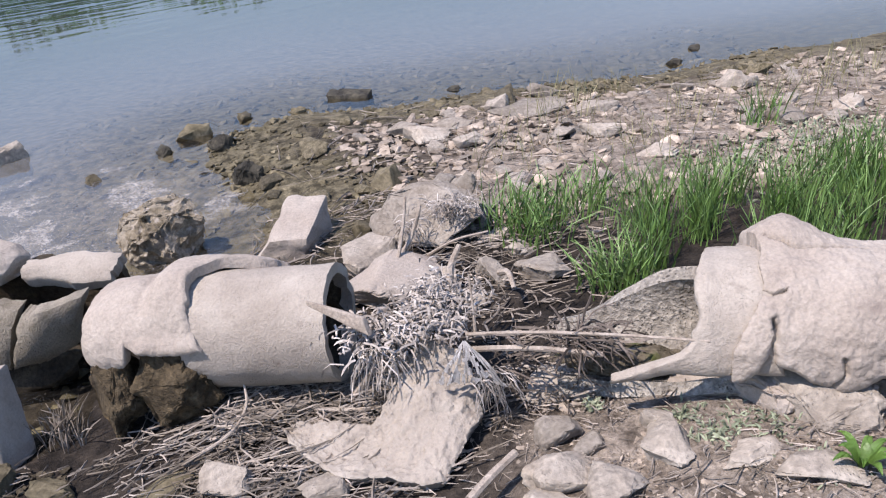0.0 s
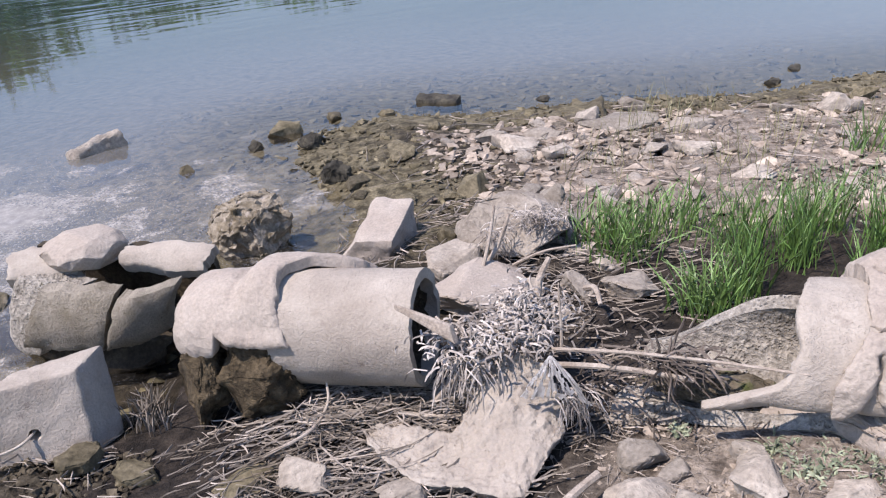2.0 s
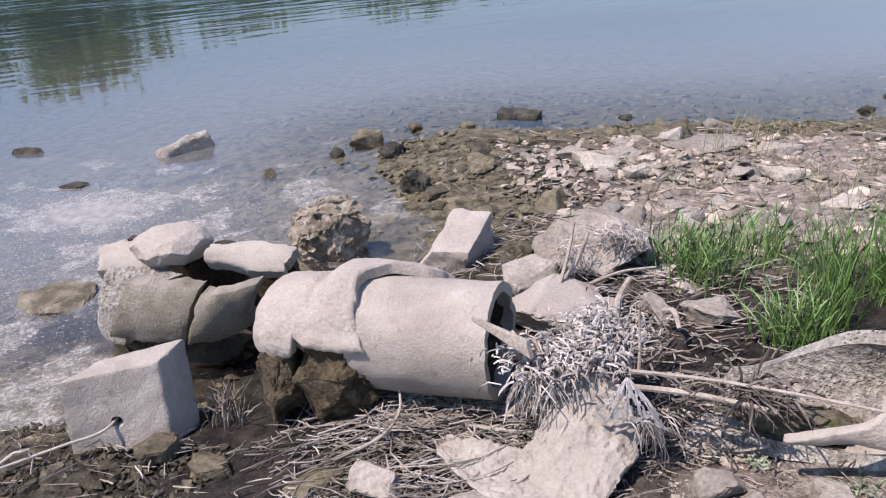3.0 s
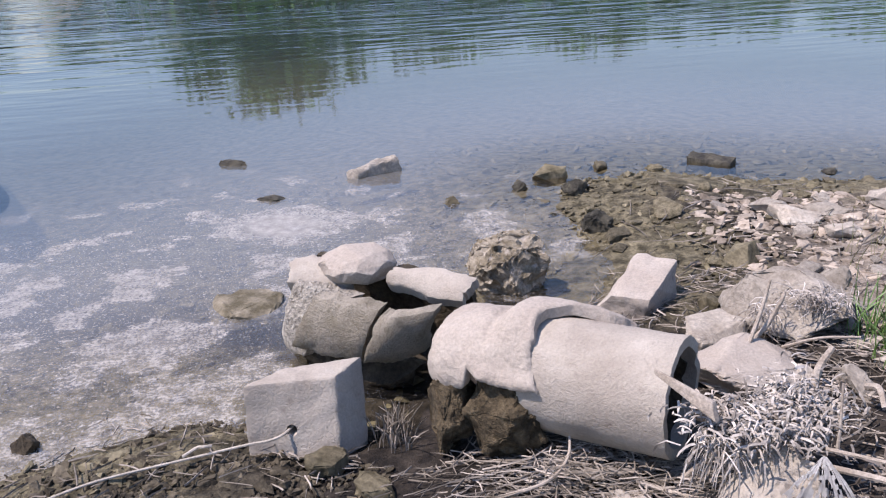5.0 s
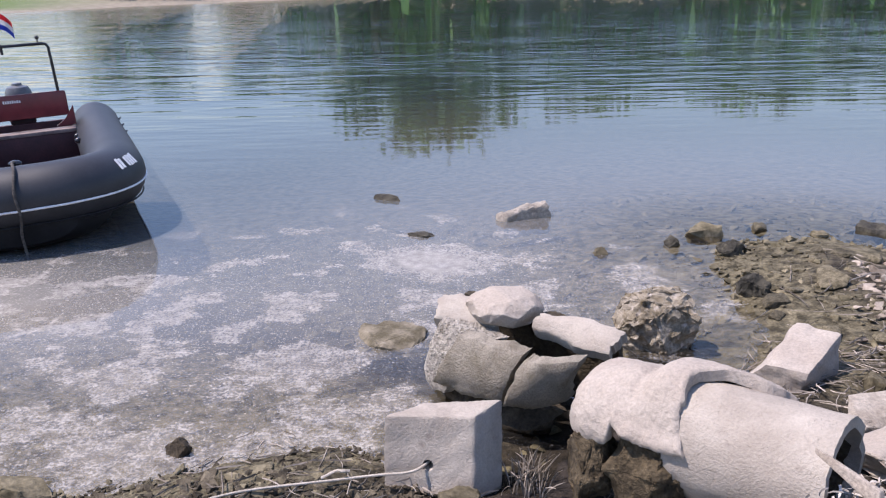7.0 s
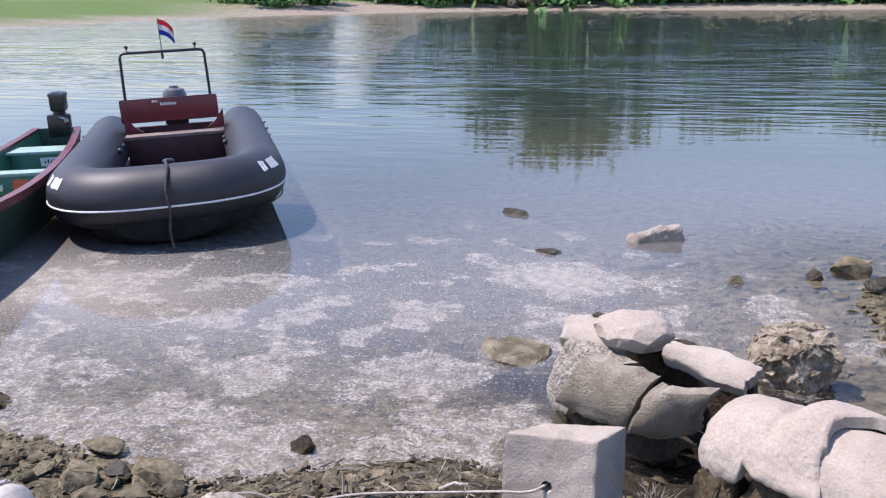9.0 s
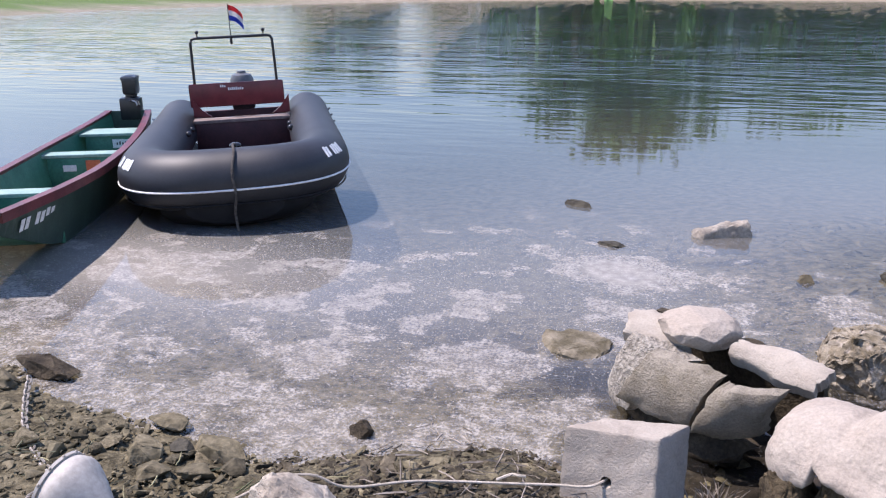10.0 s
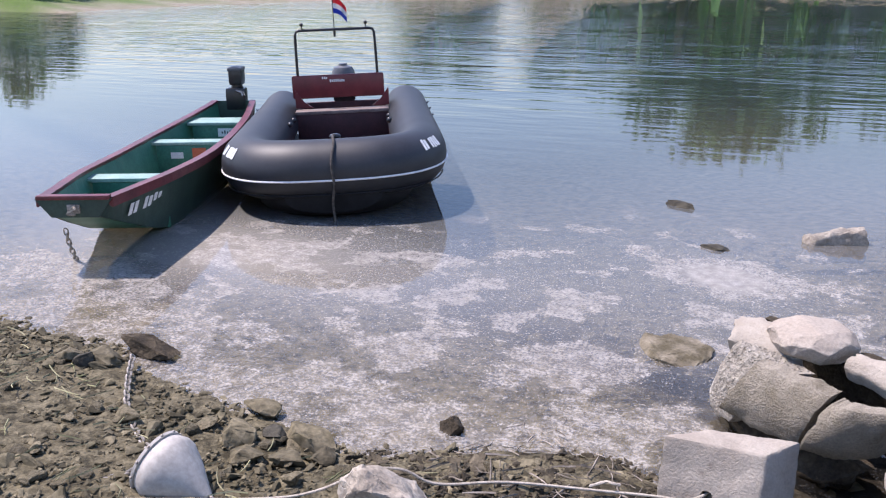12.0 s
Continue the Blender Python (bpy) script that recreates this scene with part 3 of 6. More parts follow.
    nt.links.new(tone.outputs[2], murk.inputs["Color"])
    turbid = nt.nodes.new("ShaderNodeMixShader")
    nt.links.new(math_("ADD", math_("MULTIPLY", attr("cloud"), 0.42), math_("MULTIPLY", attr("plume"), 0.28), True), turbid.inputs[0])
    nt.links.new(tr.outputs[0], turbid.inputs[1])
    nt.links.new(murk.outputs[0], turbid.inputs[2])
    nt.links.new(turbid.outputs[0], body.inputs[1])
    nt.links.new(gl.outputs[0], body.inputs[2])
    # floating scum: plates with torn edges, curdled inside, and loose specks
    sheet, flake, curd, speck = nz(3.2, 3, 1.0, 0.5), nz(15, 4, 1.0, 0.6), nz(58, 3, 1.0, 0.7), nz(120, 2, 1.0, 0.6)
    def band(src, lo, hi, top=1.0):
        r_ = nt.nodes.new("ShaderNodeMapRange")
        r_.inputs[1].default_value, r_.inputs[2].default_value, r_.inputs[4].default_value = lo, hi, top
        nt.links.new(src, r_.inputs[0])
        return r_.outputs[0]
    s = math_("ADD", math_("MULTIPLY", sheet.outputs["Fac"], 0.78), math_("ADD", math_("MULTIPLY", flake.outputs["Fac"], 0.14), math_("MULTIPLY", curd.outputs["Fac"], 0.08)))
    plate = band(math_("ADD", s, math_("MULTIPLY", attr("scum"), 0.21)), 0.585, 0.645)
    inside = math_("ADD", band(curd.outputs["Fac"], 0.40, 0.60, 0.44), band(flake.outputs["Fac"], 0.38, 0.60, 0.12))
    loose = band(math_("ADD", curd.outputs["Fac"], math_("MULTIPLY", attr("scum"), 0.07)), 0.60, 0.66, 0.6)
    bits = band(speck.outputs["Fac"], 0.63, 0.68, 0.8)
    covered = math_("MAXIMUM", math_("MAXIMUM", math_("MULTIPLY", plate, math_("ADD", inside, 0.10)), loose), bits)
    covered = math_("MAXIMUM", covered, math_("MULTIPLY", attr("scum"), 0.16))
    covered = math_("MAXIMUM", covered, math_("MULTIPLY", band(attr("scum"), 0.85, 1.25, 0.5), plate))
    present = nt.nodes.new("ShaderNodeMapRange")
    present.inputs[1].default_value, present.inputs[2].default_value = 0.02, 0.22
    nt.links.new(attr("scum"), present.inputs[0])
    df = nt.nodes.new("ShaderNodeBsdfDiffuse")
    ramp = nt.nodes.new("ShaderNodeValToRGB")
    ramp.color_ramp.elements[0].position, ramp.color_ramp.elements[1].position = 0.35, 0.68
    ramp.color_ramp.elements[0].color, ramp.color_ramp.elements[1].color = (0.25, 0.228, 0.20, 1), (0.43, 0.402, 0.36, 1)
    nt.links.new(flake.outputs["Fac"], ramp.inputs[0])
    nt.links.new(ramp.outputs[0], df.inputs["Color"])
    mx = nt.nodes.new("ShaderNodeMixShader")
    nt.links.new(math_("MULTIPLY", covered, present.outputs[0], True), mx.inputs[0])
    nt.links.new(body.outputs[0], mx.inputs[1])
    nt.links.new(df.outputs[0], mx.inputs[2])
    nt.links.new(mx.outputs[0], out.inputs["Surface"])
    me.materials.append(m)
    ob = tagged(new("water", me), "calm grey-blue river water with pale floating scum", "river", kind="structure")
    ob.visible_shadow = False


build_water()


# ---- the far bank ----
def tree_proto(seed, height, width):
    """A broad river-bank tree: tapered trunk, limbs, and a crown of many small leaf clumps."""
    rng = random.Random(seed)
    ob = empty_thing("tree", "full green leafy tree on the far river bank", "tree", pose(0, 0, 0), "trees on the far bank")
    top = Vector((rng.uniform(-0.4, 0.4), rng.uniform(-0.4, 0.4), height * 0.75))
    bm = tube_bm(smooth_path([(0, 0, -0.5), (0.1, 0, height * 0.2), top * 0.6, top]), 0.03 * height, 7, taper=lambda t: 1 - 0.85 * t)
    heads = []
    for k in range(9):
        a, h = rng.uniform(0, 6.28), rng.uniform(0.25, 0.7) * height
        reach = width * 0.5 * rng.uniform(0.55, 1.0)
        tip = Vector((math.cos(a) * reach, math.sin(a) * reach, h + rng.uniform(0.05, 0.25) * height))
        tube_bm(smooth_path([(0, 0, h * 0.7), tip * 0.5 + Vector((0, 0, h * 0.35)), tip], 3), 0.011 * height, 5, bm, taper=lambda t: 1 - 0.8 * t)
        heads.append(tip)
    heads += [top + Vector((rng.gauss(0, 0.14) * width, rng.gauss(0, 0.14) * width, rng.uniform(-0.05, 0.16) * height)) for _ in range(5)]
    heads += [Vector((rng.gauss(0, 0.2) * width, rng.gauss(0, 0.2) * width, rng.uniform(0.05, 0.55) * height)) for _ in range(13)]
    heads += [Vector((rng.gauss(0, 0.32) * width, rng.gauss(0, 0.2) * width, rng.uniform(0.0, 0.16) * height)) for _ in range(9)]
    part("trunk", bm, BARK, ob)
    verts, faces = [], []
    for hd in heads:
        spread = Vector((0.17 * width, 0.17 * width, 0.12 * height))
        for _ in range(88):
            c = hd + Vector([rng.gauss(0, 0.55) * spread[i] for i in range(3)])
            n = Vector((rng.gauss(0, 1), rng.gauss(0, 1), rng.gauss(0.5, 1))).normalized()
            u = n.orthogonal().normalized()
            w = n.cross(u)
            q, sz = len(verts), rng.uniform(0.10, 0.24) * (height / 9)
            for k in range(5):
                a = k * 1.2566 + rng.uniform(-0.3, 0.3)
                verts.append(tuple(c + (u * math.cos(a) + w * math.sin(a)) * sz * rng.uniform(0.6, 1.2) * 1.5))
            faces.append((q, q + 1, q + 2, q + 3, q + 4))
    me = bpy.data.meshes.new("crown")
    me.from_pydata(verts, [], faces)
    me.materials.append(LEAF)
    crown = new("crown", me)
    crown.parent = ob
    return ob


protos = [tree_proto(11, 9, 8.0), tree_proto(12, 9, 7.0), tree_proto(13, 9, 9.5)]
FAR_TREES = [(89, 6.5), (85, 6.5), (81.5, 5.6), (78, 6.0), (75.5, 4.4), (52.4, 6.8), (49.6, 5.0), (44.6, 6.6), (42.0, 6.8), (37.0, 11.5), (34.2, 13.6), (31.6, 12.6), (28.4, 9.6), (25.4, 9.2), (22.6, 10.0), (19.6, 9.4),
             (16.6, 8.6), (13.4, 10.0), (10.4, 9.4), (7.2, 8.4), (4.0, 8.6), (0.8, 7.6), (-3.2, 8.0), (-7.6, 9.0), (-12, 8.0), (-17, 9.4), (-23, 9), (-30, 10)]
for i, (az, h) in enumerate(FAR_TREES):
    r = float(np.interp(az, BANK_AZ, BANK_R)) + 9 + (i * 37 % 4)
    k = h * (r + 2) / 80 / 9
    x, y = -math.sin(radians(az)) * r, math.cos(radians(az)) * r
    m = pose(x, y, ground_z(x, y), 0, 0, i * 67) @ Matrix.Scale(k, 4)
    if i < 3:
        protos[i].matrix_basis = m
    else:
        c = copy_thing(protos[i % 3], pose(0, 0, 0))
        c.matrix_basis = m


def far_rocks():
    for i, (az, s) in enumerate([(36.4, 0.9), (35.7, 1.3), (35.1, 1.0), (34.6, 0.8)]):
        r = float(np.interp(az, BANK_AZ, BANK_R)) + 3.0
        x, y = -math.sin(radians(az)) * r, math.cos(radians(az)) * r
        thing("far_boulder", rock_bm((s * 1.6, s * 1.2, s), 70 + i, 1), STONE_DARK, "dark boulder at the foot of the far bank", "rock", pose(x, y, ground_z(x, y) - 0.1, 0, 0, i * 40), "boulders on the far bank")


far_rocks()

# ---- the main pipe and its mortar saddle ----
PIPE_A, PIPE_B, PIPE_R = Vector((-0.752, 2.243, 0.3035)), Vector((-0.325, 2.175, 0.318)), 0.178
thing("concrete_pipe", shell_bm(PIPE_A, PIPE_B, PIPE_R, 0.032, 0, 360, 40, 72, edge=0.007, lump=0.004, seed=4), CONCRETE,
      "pale dusty concrete drain pipe with a broken open end", "pipe")


def pipe_shade():
    """A dark liner and plug whose colour stands for the shade inside the pipe."""
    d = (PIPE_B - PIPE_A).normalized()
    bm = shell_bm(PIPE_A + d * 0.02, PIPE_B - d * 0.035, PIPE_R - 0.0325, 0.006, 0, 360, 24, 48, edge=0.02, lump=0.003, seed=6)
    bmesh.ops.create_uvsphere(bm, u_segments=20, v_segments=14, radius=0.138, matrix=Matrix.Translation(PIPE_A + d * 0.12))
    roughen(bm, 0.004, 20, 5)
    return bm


# added to darken the pipe mouth: shade put into colour and shape
thing("pipe_shade", pipe_shade(), MUD_AND_SHADE, "dark liner and plug standing for the shade inside the pipe", "mud")


def along(points, v):
    """Reads a line of (place, value) pairs."""
    return float(np.interp(v, [p[0] for p in points], [p[1] for p in points]))


def near_line(points, u, v):
    """The distance in the plane from (u, v) to a line of points."""
    best = 1e9
    for (ax, ay), (bx, by) in zip(points, points[1:]):
        t = max(0.0, min(1.0, ((u - ax) * (bx - ax) + (v - ay) * (by - ay)) / ((bx - ax) ** 2 + (by - ay) ** 2)))
        best = min(best, math.hypot(u - ax - t * (bx - ax), v - ay - t * (by - ay)))
    return best


def wrap_bm(a, b, left, right, low, radius, thick, a0=-20, ns=90, na=110, seed=0, lump=0.006):
    """Mortar laid round the line a-b. left(ang) and right(ang): where it ends along the line, 0 to 1; low(s): the angle of its lower front edge; radius(s, ang)."""
    a, b = Vector(a), Vector(b)
    d = (b - a).normalized()
    w = (Vector((0, 0, 1)) - d * d.z).normalized()
    u = w.cross(d)
    if u.y < 0:
        u = -u
    bm, grids = bmesh.new(), []
    for deep in (0, 1):
        g = []
        for i in range(ns):
            row, q0 = [], i / (ns - 1)
            for j in range(na):
                q = j / (na - 1)
                ang = a0 + (low(left(150) + (right(150) - left(150)) * q0) - a0) * q
                s = left(ang) + (right(ang) - left(ang)) * q0
                e = u * math.cos(radians(ang)) + w * math.sin(radians(ang))
                key = a.lerp(b, s) + e * 0.2
                r = radius(s, ang) + lump * fbm(key, 6, seed) + lump * 0.45 * fbm(key, 19, seed + 1) + lump * 0.22 * fbm(key, 55, seed + 2)
                rim = max((abs(q0 - 0.5) * 2) ** 30, max(0.0, q * 2 - 1) ** 30)
                r -= thick * deep + 0.008 * rim * (1 - deep)
                jag = 0.012 * fbm((ang * 0.02, q0 > 0.5, 0), 3.0, seed + 4) * (abs(q0 - 0.5) * 2) ** 8
                drop = w * (-0.010 * fbm((s * 5, 0, 0), 3.0, seed + 5, 2) * max(0.0, q * 2 - 1) ** 8)
                row.append(bm.verts.new(a.lerp(b, s) + e * r + d * jag + drop))
            g.append(row)
        grids.append(g)
    o, n = grids
    for i in range(ns - 1):
        for j in range(na - 1):
            bm.faces.new((o[i][j], o[i][j + 1], o[i + 1][j + 1], o[i + 1][j]))
            bm.faces.new((n[i][j], n[i + 1][j], n[i + 1][j + 1], n[i][j + 1]))
        bm.faces.new((o[i][0], o[i + 1][0], n[i + 1][0], n[i][0]))
        bm.faces.new((o[i][-1], n[i][-1], n[i + 1][-1], o[i + 1][-1]))
    for j in range(na - 1):
        bm.faces.new((o[0][j], n[0][j], n[0][j + 1], o[0][j + 1]))
        bm.faces.new((o[-1][j], o[-1][j + 1], n[-1][j + 1], n[-1][j]))
    return bm


def saddle_radius(s, ang):
    """s is 0 at the rounded end; the mortar thickens into a hump over the joint."""
    up = 1 - step(100, 150, ang)
    k = max(0.0, (0.17 - s) / 0.17)
    r = 0.190 - 0.085 * (1 - math.sqrt(max(0.0, 1 - k * k))) - 0.014 * up * step(0.40, 0.1, s)
    r += 0.040 * up * step(0.34, 0.50, s) - 0.020 * up * step(0.70, 1.0, s)
    r += 0.012 * step(150, 166, ang) * step(0.22, 0.34, s)
    return r - 0.012 * math.exp(-((s - 0.38 + (ang - 90) * 0.0006) / 0.035) ** 2) * up


def step(e0, e1, v):
    return float(ease(e0, e1, v))


SADDLE_RIGHT = [(-20, 1.0), (40, 0.98), (62, 0.88), (78, 0.70), (95, 0.615), (128, 0.60), (150, 0.635), (168, 0.675), (190, 0.68)]
SADDLE_LOW = [(0.0, 176), (0.06, 185), (0.20, 184), (0.262, 176), (0.285, 160), (0.315, 163), (0.34, 169), (0.50, 171), (0.60, 169), (0.68, 168)]
thing("mortar_saddle", wrap_bm((-1.085, 2.298, 0.285), (-0.49, 2.200, 0.309), lambda ang: 0.0, lambda ang: along(SADDLE_RIGHT, ang), lambda s: along(SADDLE_LOW, s), saddle_radius, 0.04, seed=9), MORTAR,
      "smooth lumpy mortar collar bedded over the pipe joint", "mortar collar")


def caked_rock(size, seed):
    bm = rock_bm(size, seed, 4, 0.07, points=26)
    roughen(bm, 0.012, 16, seed)
    roughen(bm, 0.006, 40, seed + 1)
    return bm


thing("mud_caked_rock", caked_rock((0.165, 0.20, 0.31), 21), SHADED_MUDCAKE, "brown mud-caked rock under the mortar collar", "rock", pose(-1.01, 2.145, 0.02, 0, 0, 20), "rocks under the collar")
thing("mud_caked_rock", caked_rock((0.25, 0.24, 0.36), 22), SHADED_MUDCAKE, "wide brown mud-caked rock under the mortar collar", "rock", pose(-0.815, 2.15, 0.02, 0, 0, -12), "rocks under the collar")

# ---- the broken pipe in the water ----
def curve_at(points, t):
    """A point on the Catmull-Rom line through a few points, t from 0 to 1."""
    p = [Vector(q) for q in points]
    p = [p[0] * 2 - p[1]] + p + [p[-1] * 2 - p[-2]]
    n = len(p) - 3
    k = min(int(t * n), n - 1)
    t = t * n - k
    a, b, c, d = p[k:k + 4]
    return 0.5 * (2 * b + (c - a) * t + (2 * a - 5 * b + 4 * c - d) * t * t + (3 * b - a - 3 * c + d) * t ** 3)


def slab_bm(low, high, thick, bulge=0.0, nu=26, nv=20, lump=0.005, edge=0.01, seed=0):
    """A curved slab between a lower and an upper edge line: bulge bows it out, thick is the way to its back face."""
    bm = bmesh.new()
    thick = Vector(thick)
    out = -thick.normalized()
    front, back = [], []
    for i in range(nu):
        u = i / (nu - 1)
        lo, hi = curve_at(low, u), curve_at(high, u)
        rf, rb = [], []
        for j in range(nv):
            v = j / (nv - 1)
            p = lo.lerp(hi, v) + out * bulge * math.sin(math.pi * v)
            across, along = (hi - lo).normalized(), (curve_at(low, min(1, u + 0.02)) - curve_at(low, max(0, u - 0.02))).normalized()
            p += across * edge * fbm((u * 2, 0 if v < 0.5 else 5, 0), 2.2, seed) * (abs(v - 0.5) * 2) ** 4
            p += along * edge * fbm((v * 2, 3 if u < 0.5 else 8, 0), 2.2, seed) * (abs(u - 0.5) * 2) ** 4
            p += out * lump * fbm(p, 10, seed + 1)
            rim = max((abs(v - 0.5) * 2) ** 16, (abs(u - 0.5) * 2) ** 16)
            rf.append(bm.verts.new(p - out * 0.006 * rim))
            rb.append(bm.verts.new(p + thick + out * lump * fbm(p, 14, seed + 2)))
        front.append(rf)
        back.append(rb)
    for i in range(nu - 1):
        for j in range(nv - 1):
            bm.faces.new((front[i][j], front[i + 1][j], front[i + 1][j + 1], front[i][j + 1]))
            bm.faces.new((back[i][j], back[i][j + 1], back[i + 1][j + 1], back[i + 1][j]))
        for j, s in ((0, 1), (nv - 1, -1)):
            q = (front[i][j], back[i][j], back[i + 1][j], front[i + 1][j])
            bm.faces.new(q if s > 0 else q[::-1])
    for j in range(nv - 1):
        for i, s in ((0, 1), (nu - 1, -1)):
            q = (front[i][j], front[i][j + 1], back[i][j + 1], back[i][j])
            bm.faces.new(q if s > 0 else q[::-1])
    return bm


G = "pieces of the broken pipe"
thing("broken_pipe_wall", slab_bm([(-1.785, 2.45, 0.12), (-1.487, 2.425, 0.115)], [(-1.68, 2.46, 0.335), (-1.408, 2.443, 0.33)], (0.012, 0.055, 0.01), 0.028, edge=0.012, seed=31), STAINED_SHADED,
      "curved wall piece of a broken concrete pipe over dark water", "pipe piece", group=G)
thing("broken_pipe_wall", slab_bm([(-1.470, 2.415, 0.12), (-1.37, 2.44, 0.13), (-1.265, 2.50, 0.15)], [(-1.395, 2.43, 0.315), (-1.33, 2.41, 0.325), (-1.20, 2.46, 0.345)], (0.012, 0.055, 0.01), 0.026, edge=0.010, seed=35), STAINED_SHADED,
      "chipped curved wall piece of a broken concrete pipe", "pipe piece", group=G)
thing("broken_pipe_end", slab_bm([(-1.93, 2.63, 0.05), (-1.885, 2.55, 0.05), (-1.78, 2.50, 0.06)], [(-1.845, 2.66, 0.345), (-1.80, 2.57, 0.335), (-1.57, 2.52, 0.325)], (0.05, 0.06, 0.0), 0.03, edge=0.012, lump=0.01, seed=36), ROUGHCAST,
      "rough broken end of the concrete pipe", "pipe piece", group=G)
# a dark mass filling the gap, its colour standing for the shade there
thing("pipe_gap_shade", rock_bm((0.62, 0.26, 0.16), 43, 2, 0.06), MUD_AND_SHADE, "dark rubble coloured for the shade under the broken pipe", "rubble", pose(-1.60, 2.60, -0.06, 0, 0, -8))
thing("broken_pipe_roof", slab_bm([(-1.86, 2.585, 0.335), (-1.75, 2.595, 0.325), (-1.60, 2.62, 0.335)], [(-1.90, 2.71, 0.385), (-1.78, 2.72, 0.40), (-1.66, 2.73, 0.39)], (0.0, 0.02, -0.05), 0.02, edge=0.012, seed=37), CONCRETE,
      "fallen curved roof piece of the broken pipe", "pipe piece", group=G)
thing("broken_pipe_roof", slab_bm([(-1.465, 2.625, 0.36), (-1.30, 2.59, 0.35), (-1.125, 2.555, 0.355)], [(-1.435, 2.67, 0.41), (-1.28, 2.67, 0.415), (-1.105, 2.64, 0.41)], (0.0, 0.03, -0.045), 0.014, edge=0.014, seed=38), CONCRETE,
      "fallen curved slab from the roof of the broken pipe", "pipe piece", group=G)
# the inner shade is put into this wall's dark colour
thing("broken_pipe_wall", slab_bm([(-1.85, 2.86, 0.02), (-1.18, 2.76, 0.02)], [(-1.85, 2.80, 0.36), (-1.16, 2.70, 0.36)], (0.0, 0.05, 0.0), -0.03, edge=0.02, seed=39), MUD_AND_SHADE,
      "back wall of the broken pipe, darkened for the shade inside", "pipe piece", group=G)
thing("mortar_lump", rock_bm((0.31, 0.24, 0.15), 41, 3, 0.02, points=90, bevel=0.03), MORTAR, "rounded lump of old mortar on the broken pipe", "mortar lump", pose(-1.61, 2.70, 0.31, 4, 0, 8))


# ---- the holed block ----
def holed_block():
    # eight corners, then a round hole through the front
    low = [(-1.645, 1.915, -0.05), (-1.345, 1.985, -0.05), (-1.315, 2.13, -0.05), (-1.615, 2.06, -0.05)]
    high = [(-1.665, 1.96, 0.252), (-1.402, 2.095, 0.255), (-1.372, 2.235, 0.262), (-1.60, 2.105, 0.252)]
    bm = solid_bm(low + high, 15, 0.004, 51, 0.009, 22)
    hole, axis = Vector((-1.525, 2.01, 0.10)), Vector((-0.40, 0.86, 0.05)).normalized()
    def off(p):
        q = p - hole
        return (q - axis * q.dot(axis)).length
    gone = [f for f in bm.faces if off(f.calc_center_median()) < 0.019 and (f.calc_center_median() - hole).length < 0.05]
    bmesh.ops.delete(bm, geom=gone, context="FACES")
    rim = [e for e in bm.edges if e.is_boundary]
    for v in {v for e in rim for v in e.verts}:
        q = v.co - hole
        along = axis * q.dot(axis)
        v.co = hole + along + (q - along).normalized() * 0.019
    ext = bmesh.ops.extrude_edge_only(bm, edges=rim)["geom"]
    for v in [g for g in ext if isinstance(g, bmesh.types.BMVert)]:
        v.co += axis * 0.10
    bmesh.ops.holes_fill(bm, edges=[e for e in bm.edges if e.is_boundary])
    return bm


thing("concrete_block", holed_block(), CONCRETE, "pale tapered concrete block with a round rope hole", "concrete block")
thing("wedge_stone", rock_bm((0.14, 0.13, 0.09), 52, 2, 0.05), STONE_WET, "muddy wedge stone against the concrete block", "stone", pose(-1.36, 1.93, 0.0, 0, 0, 30))

# ---- rocks behind the pipe ----
crust = rock_bm((0.38, 0.35, 0.32), 61, 4, 0.04, points=60)
roughen(crust, 0.016, 7, 5)
roughen(crust, 0.016, 15, 8)
roughen(crust, 0.012, 24, 7)
roughen(crust, 0.010, 44, 6)
thing("brown_boulder", crust, BROWN, "rough mossy brown boulder at the water's edge", "boulder", pose(-1.275, 3.53, -0.08, 0, 0, 20))
thing("slab_block", solid_bm([(-0.85, 3.30, -0.03), (-0.60, 3.20, -0.03), (-0.47, 3.46, -0.02), (-0.74, 3.62, -0.02), (-0.727, 3.225, 0.125), (-0.555, 3.195, 0.14), (-0.492, 3.52, 0.20), (-0.675, 3.56, 0.20)], 9, 0.012, 62, 0.018, 12),
      MORTAR, "pale squared stone block leaning on the mud", "stone block")
thing("white_boulder", rock_bm((0.50, 0.36, 0.24), 63, 3, 0.05, points=18), STONE, "pale boulder hung with dried weeds", "boulder", pose(-0.06, 3.22, 0.06, 0, 0, -6))
thing("white_boulder", rock_bm((0.15, 0.15, 0.17), 64, 2, 0.05, points=14), STONE, "pale pointed boulder leaning on its neighbour", "boulder", pose(0.09, 3.30, 0.16, 0, 12, 25))
thing("flat_boulder", rock_bm((0.26, 0.26, 0.13), 65, 2, 0.05), STONE, "low pale boulder between the pipe and the weeds", "boulder", pose(-0.30, 3.03, 0.04, 0, 0, 30))
thing("flat_boulder", rock_bm((0.42, 0.34, 0.14), 66, 3, 0.05), MORTAR, "low dusty slab behind the pipe mouth", "boulder", pose(-0.20, 2.72, 0.08, 0, 0, 12))
thing("leaning_stone", solid_bm([(-0.34, 3.80, 0.02), (-0.20, 3.78, 0.02), (-0.12, 3.90, 0.02), (-0.28, 3.92, 0.02), (-0.33, 3.86, 0.09), (-0.22, 3.88, 0.16), (-0.19, 3.95, 0.16), (-0.29, 3.96, 0.12)], 4, 0.008, 67, 0.012, 9),
      STONE_WET, "flat stone leaning up out of the mud", "stone")

